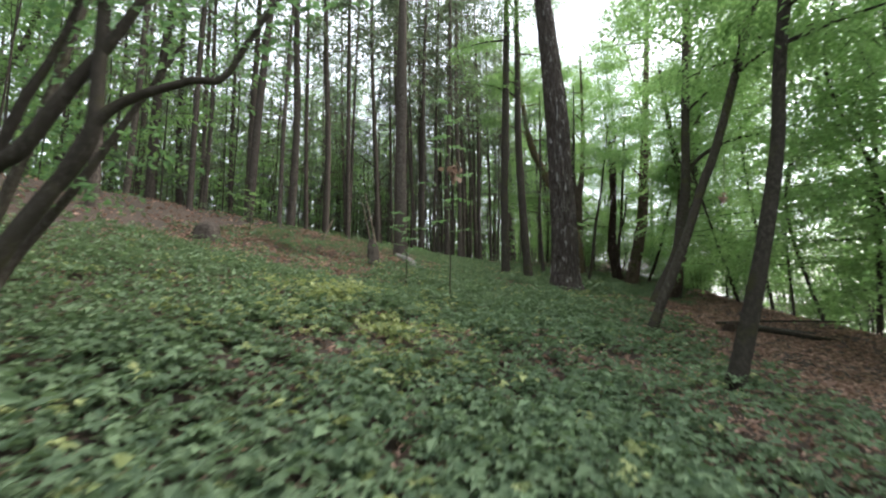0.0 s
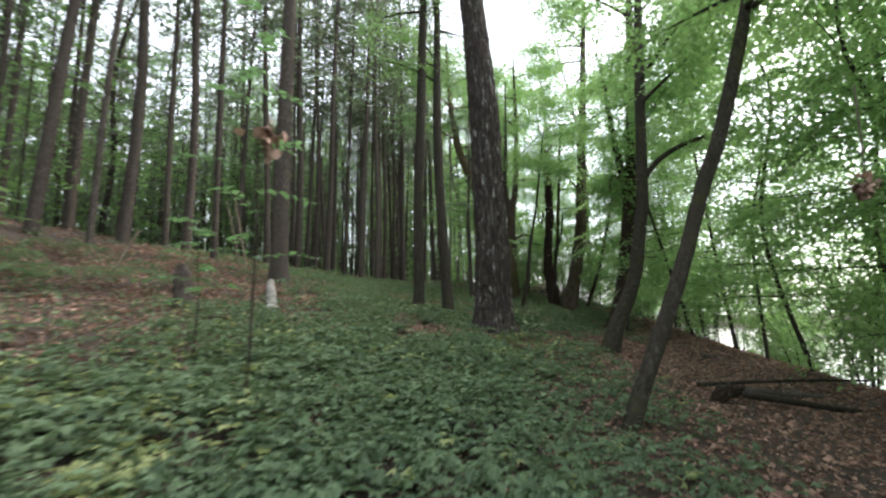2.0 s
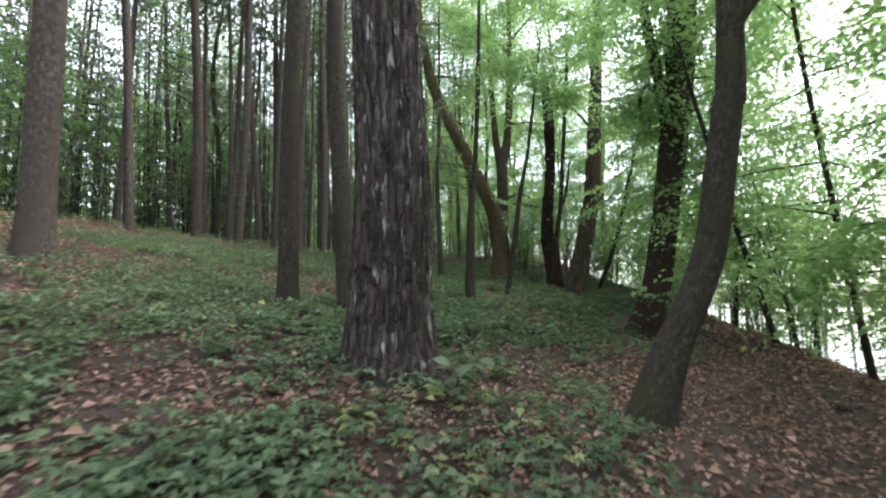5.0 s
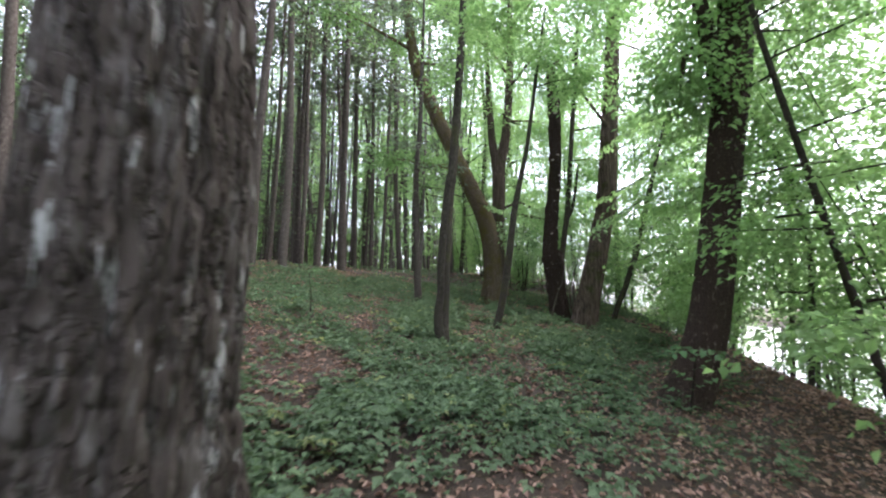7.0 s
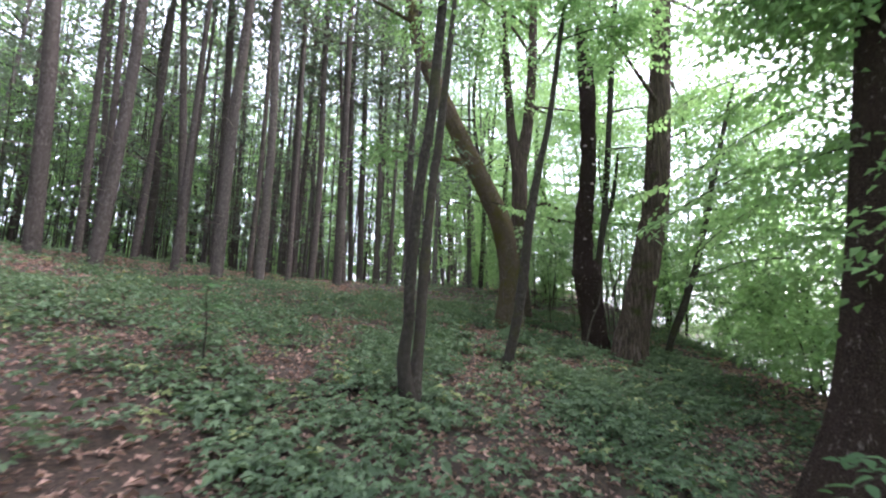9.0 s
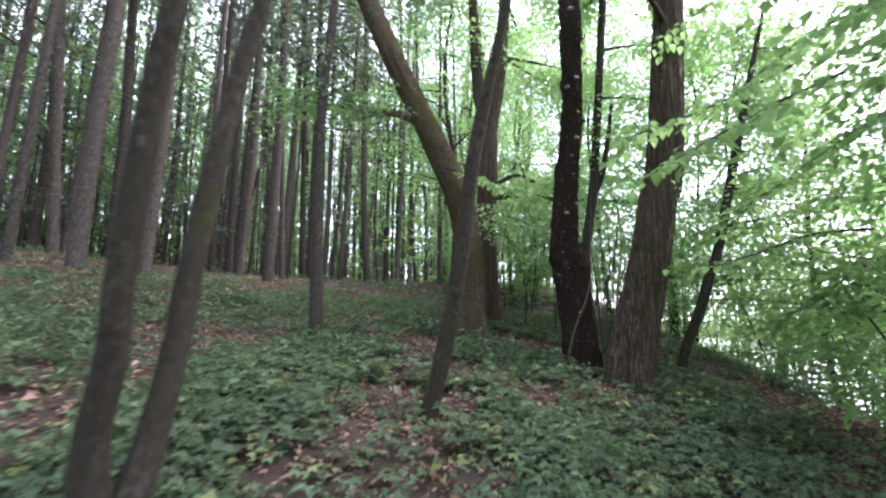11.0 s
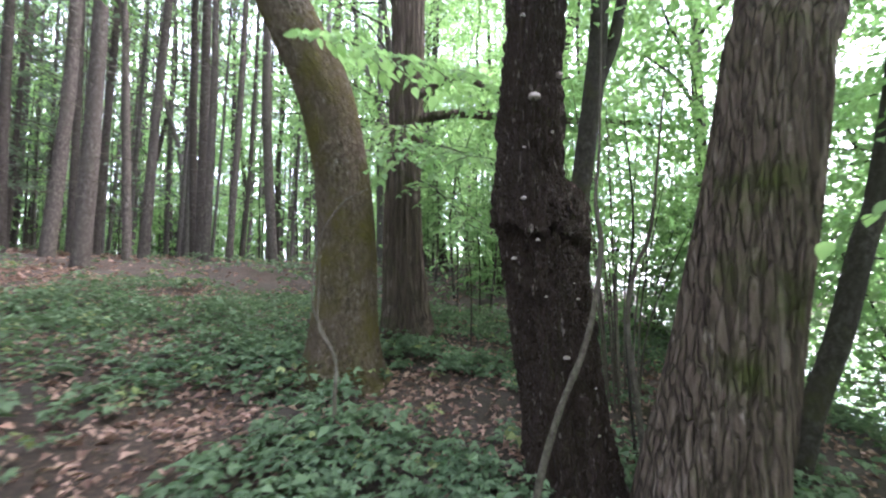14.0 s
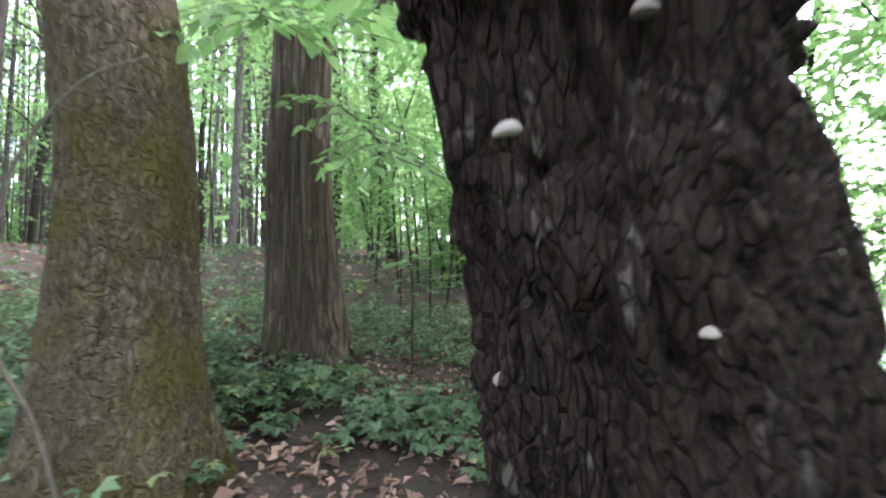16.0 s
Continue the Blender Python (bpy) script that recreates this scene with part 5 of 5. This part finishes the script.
# ---- herbs and dead leaves on the ground ----
BARE = [(4.43, 16.6, 0.5, 0.7), (1.94, 18.1, 0.8, 0.5), (4.4, 14.2, 0.45, 0.6), (7.3, 15.75, 0.45, 0.7), (6.9, 19.3, 0.5, 0.5), (4.5, 24.9, 0.7, 0.5), (5.6, 22.9, 0.8, 0.5), (6.7, 22.2, 0.55, 0.7), (5.0, 16.1, 0.5, 0.5), (3.24, 3.0, 0.45, 0.9), (0.4, 1.6, 0.25, 0.7), (1.6, 8.6, 0.8, 0.4), (2.6, 9.6, 0.6, 0.4), (6.3, 21.2, 0.8, 0.5), (5.2, 21.9, 0.9, 0.5)]


def cover(x, y):
    """Share of green cover on the ground, 0 to 1."""
    n = 0.6 * vnoise(x * 0.75, y * 0.75, 0, 11) + 0.4 * vnoise(x * 2.1, y * 2.1, 0, 12)
    right = np.interp(y, [-4, 0, 5.5, 7.5, 11, 12.5, 13.5, 18, 22, 30], [3.0, 3.1, 3.6, 4.1, 4.6, 5.5, 7.0, 9.6, 12.6, 14.5])
    g = smooth(1.2, -0.8, x - right)
    g = np.maximum(g * 1.0, 0.32 * smooth(2.5, 1.0, x - right))
    up_ = smooth(-1.1, 1.0, x - 0.12 * (y - 8))
    up_ = np.where(y > 15, np.maximum(smooth(4.35, 3.75, ground(x, y)), smooth(2.5, 5.5, x)), up_)
    up_ = np.where(y < 5, 1.0, up_)
    g = g * (0.12 + 0.88 * up_)
    mud = np.exp(-(((x - 8.5) / 0.9) ** 2) - ((y - 22.4) / 0.8) ** 2)
    patch = np.where(y < 8, 0.35 + 0.65 * smooth(0.28, 0.42, n), 0.16 + 0.74 * smooth(0.38, 0.56, n))
    patch = np.maximum(patch, 0.85 * smooth(2.5, 0.5, y))
    bare = sum(np.exp(-(((x - a) / r) ** 2) - ((y - b) / (r * q)) ** 2) for a, b, r, q in BARE)
    return np.clip((g * patch - mud - 0.65 * bare) * smooth(1.8, 0.8, x - crest(y)), 0, 1)


def yellow(x, y):
    a = np.exp(-(((x - 0.7) / 0.8) ** 2) - ((y - 2.9) / 1.2) ** 2)
    b = np.exp(-(((x + 0.3) / 0.8) ** 2) - ((y - 3.6) / 0.9) ** 2) + 0.6 * np.exp(-(((x - 5.2) / 0.6) ** 2) - ((y - 10.2) / 1.4) ** 2)
    return np.clip(a * 0.9 + b * 0.5, 0, 1) * smooth(0.35, 0.6, vnoise(x * 3, y * 3, 0, 15)) + 0.03


def leaf_lobed(pos, along, normal, length):
    """One leaf of three folded lobes that spring from the stalk's end."""
    side = unit(np.cross(normal, along))
    upv = np.cross(along, side)
    n, rows = len(pos), [pos]
    L = np.asarray(length)[:, None]
    for turn, k in ((-1.0, 0.8), (0.0, 1.0), (1.0, 0.8)):
        a = along * math.cos(turn) + side * math.sin(turn)
        b = side * math.cos(turn) - along * math.sin(turn)
        mid = pos + a * L * k * 0.5 + upv * L * 0.08
        rows += [mid + b * L * k * 0.27, pos + a * L * k - upv * L * 0.14, mid - b * L * k * 0.27]
    v = np.stack(rows, 1).reshape(-1, 3)
    f = np.array([(0, a + 2, a + 1, a) for a in (1, 4, 7)])[None] + (np.arange(n) * 10)[:, None, None]
    return v, f.reshape(-1, 4)


def herbs(rng, n, box, size, leaves=6, tall=0.13, lobed=False, room=(0.0, 99.0)):
    x, y = rng.uniform(box[0], box[1], n), rng.uniform(box[2], box[3], n)
    off = np.sqrt(np.min((x[:, None] - TRAIL[None, :, 0]) ** 2 + (y[:, None] - TRAIL[None, :, 1]) ** 2, 1))
    keep = (rng.random(n) < cover(x, y)) & (off >= room[0]) & (off < room[1])
    x, y = x[keep], y[keep]
    n = len(x)
    pale = rng.random(n) < yellow(x, y)
    z = ground(x, y)
    h = tall * rng.uniform(0.4, 1.5, n) * (0.6 + 0.8 * vnoise(x * 1.5, y * 1.5, 0, 19))
    a = rng.uniform(0, 6.28, (n, 1)) + np.linspace(0, 6.28, leaves, endpoint=False)[None] + rng.normal(0, 0.35, (n, leaves))
    tier = rng.uniform(0.55, 1.05, (n, leaves))
    rad = size * rng.uniform(0.15, 0.9, (n, leaves))
    pos = np.stack([x[:, None] + rad * np.cos(a), y[:, None] + rad * np.sin(a), z[:, None] + h[:, None] * tier], -1)
    al = unit(np.stack([np.cos(a), np.sin(a), rng.normal(-0.1, 0.28, a.shape)], -1))
    nm = unit(np.array([0, 0, 1.0]) + rng.normal(0, 0.28, al.shape))
    sz = size * rng.uniform(0.65, 1.3, (n, leaves))
    out = []
    for sel in (~pale, pale):
        p, q, m, w = pos[sel].reshape(-1, 3), al[sel].reshape(-1, 3), nm[sel].reshape(-1, 3), sz[sel].ravel()
        out.append(leaf_lobed(p, q, m, w * 1.05) if lobed else leaf_quads(p, q, m, w, w * 0.66))
    return out


R4 = np.random.default_rng(41)
near = herbs(R4, 92000, (-4.5, 11, -2.5, 26), 0.062, 5, 0.13, True, (0.0, 3.4))
far = [herbs(R4, 80000, (-4.5, 13, -2.5, 26), 0.062, 6, 0.12, False, (3.4, 99)), herbs(R4, 16000, (-12, 14, -6, 40), 0.1, 6, 0.16)]
HERB_LABELS = ("dense low green herbs covering the forest floor", "yellowing low herbs among the green")
for k, leaf in enumerate((HERB, HERB_PALE)):
    for v, f in (near[k], joined([s[k] for s in far])):
        tagged(new("herb_layer", mesh_of("herb_layer", v, f, leaf, False)), HERB_LABELS[k], "plants", kind="stuff")


def litter(rng, n, box, size):
    x, y = rng.uniform(box[0], box[1], n), rng.uniform(box[2], box[3], n)
    keep = (rng.random(n) > cover(x, y) * 0.75) & (x < crest(y) + 2)
    x, y = x[keep], y[keep]
    n = len(x)
    a = rng.uniform(0, 6.28, n)
    al = unit(np.stack([np.cos(a), np.sin(a), rng.normal(0.05, 0.25, n)], -1))
    nm = unit(np.array([0, 0, 1.0]) + rng.normal(0, 0.38, (n, 3)))
    sz = size * rng.uniform(0.6, 1.3, n)
    return leaf_quads(np.stack([x, y, ground(x, y) + rng.uniform(0.004, 0.03, n)], -1), al, nm, sz, sz * 0.6, 0.35)


v, f = joined([litter(R4, 130000, (-4.5, 12, -2.5, 26), 0.065), litter(R4, 30000, (-14, 13, -6, 45), 0.11)])
tagged(new("leaf_litter", mesh_of("leaf_litter", v, f, LITTER, False)), "scattered brown dead leaves on the forest floor", "leaves", kind="stuff")
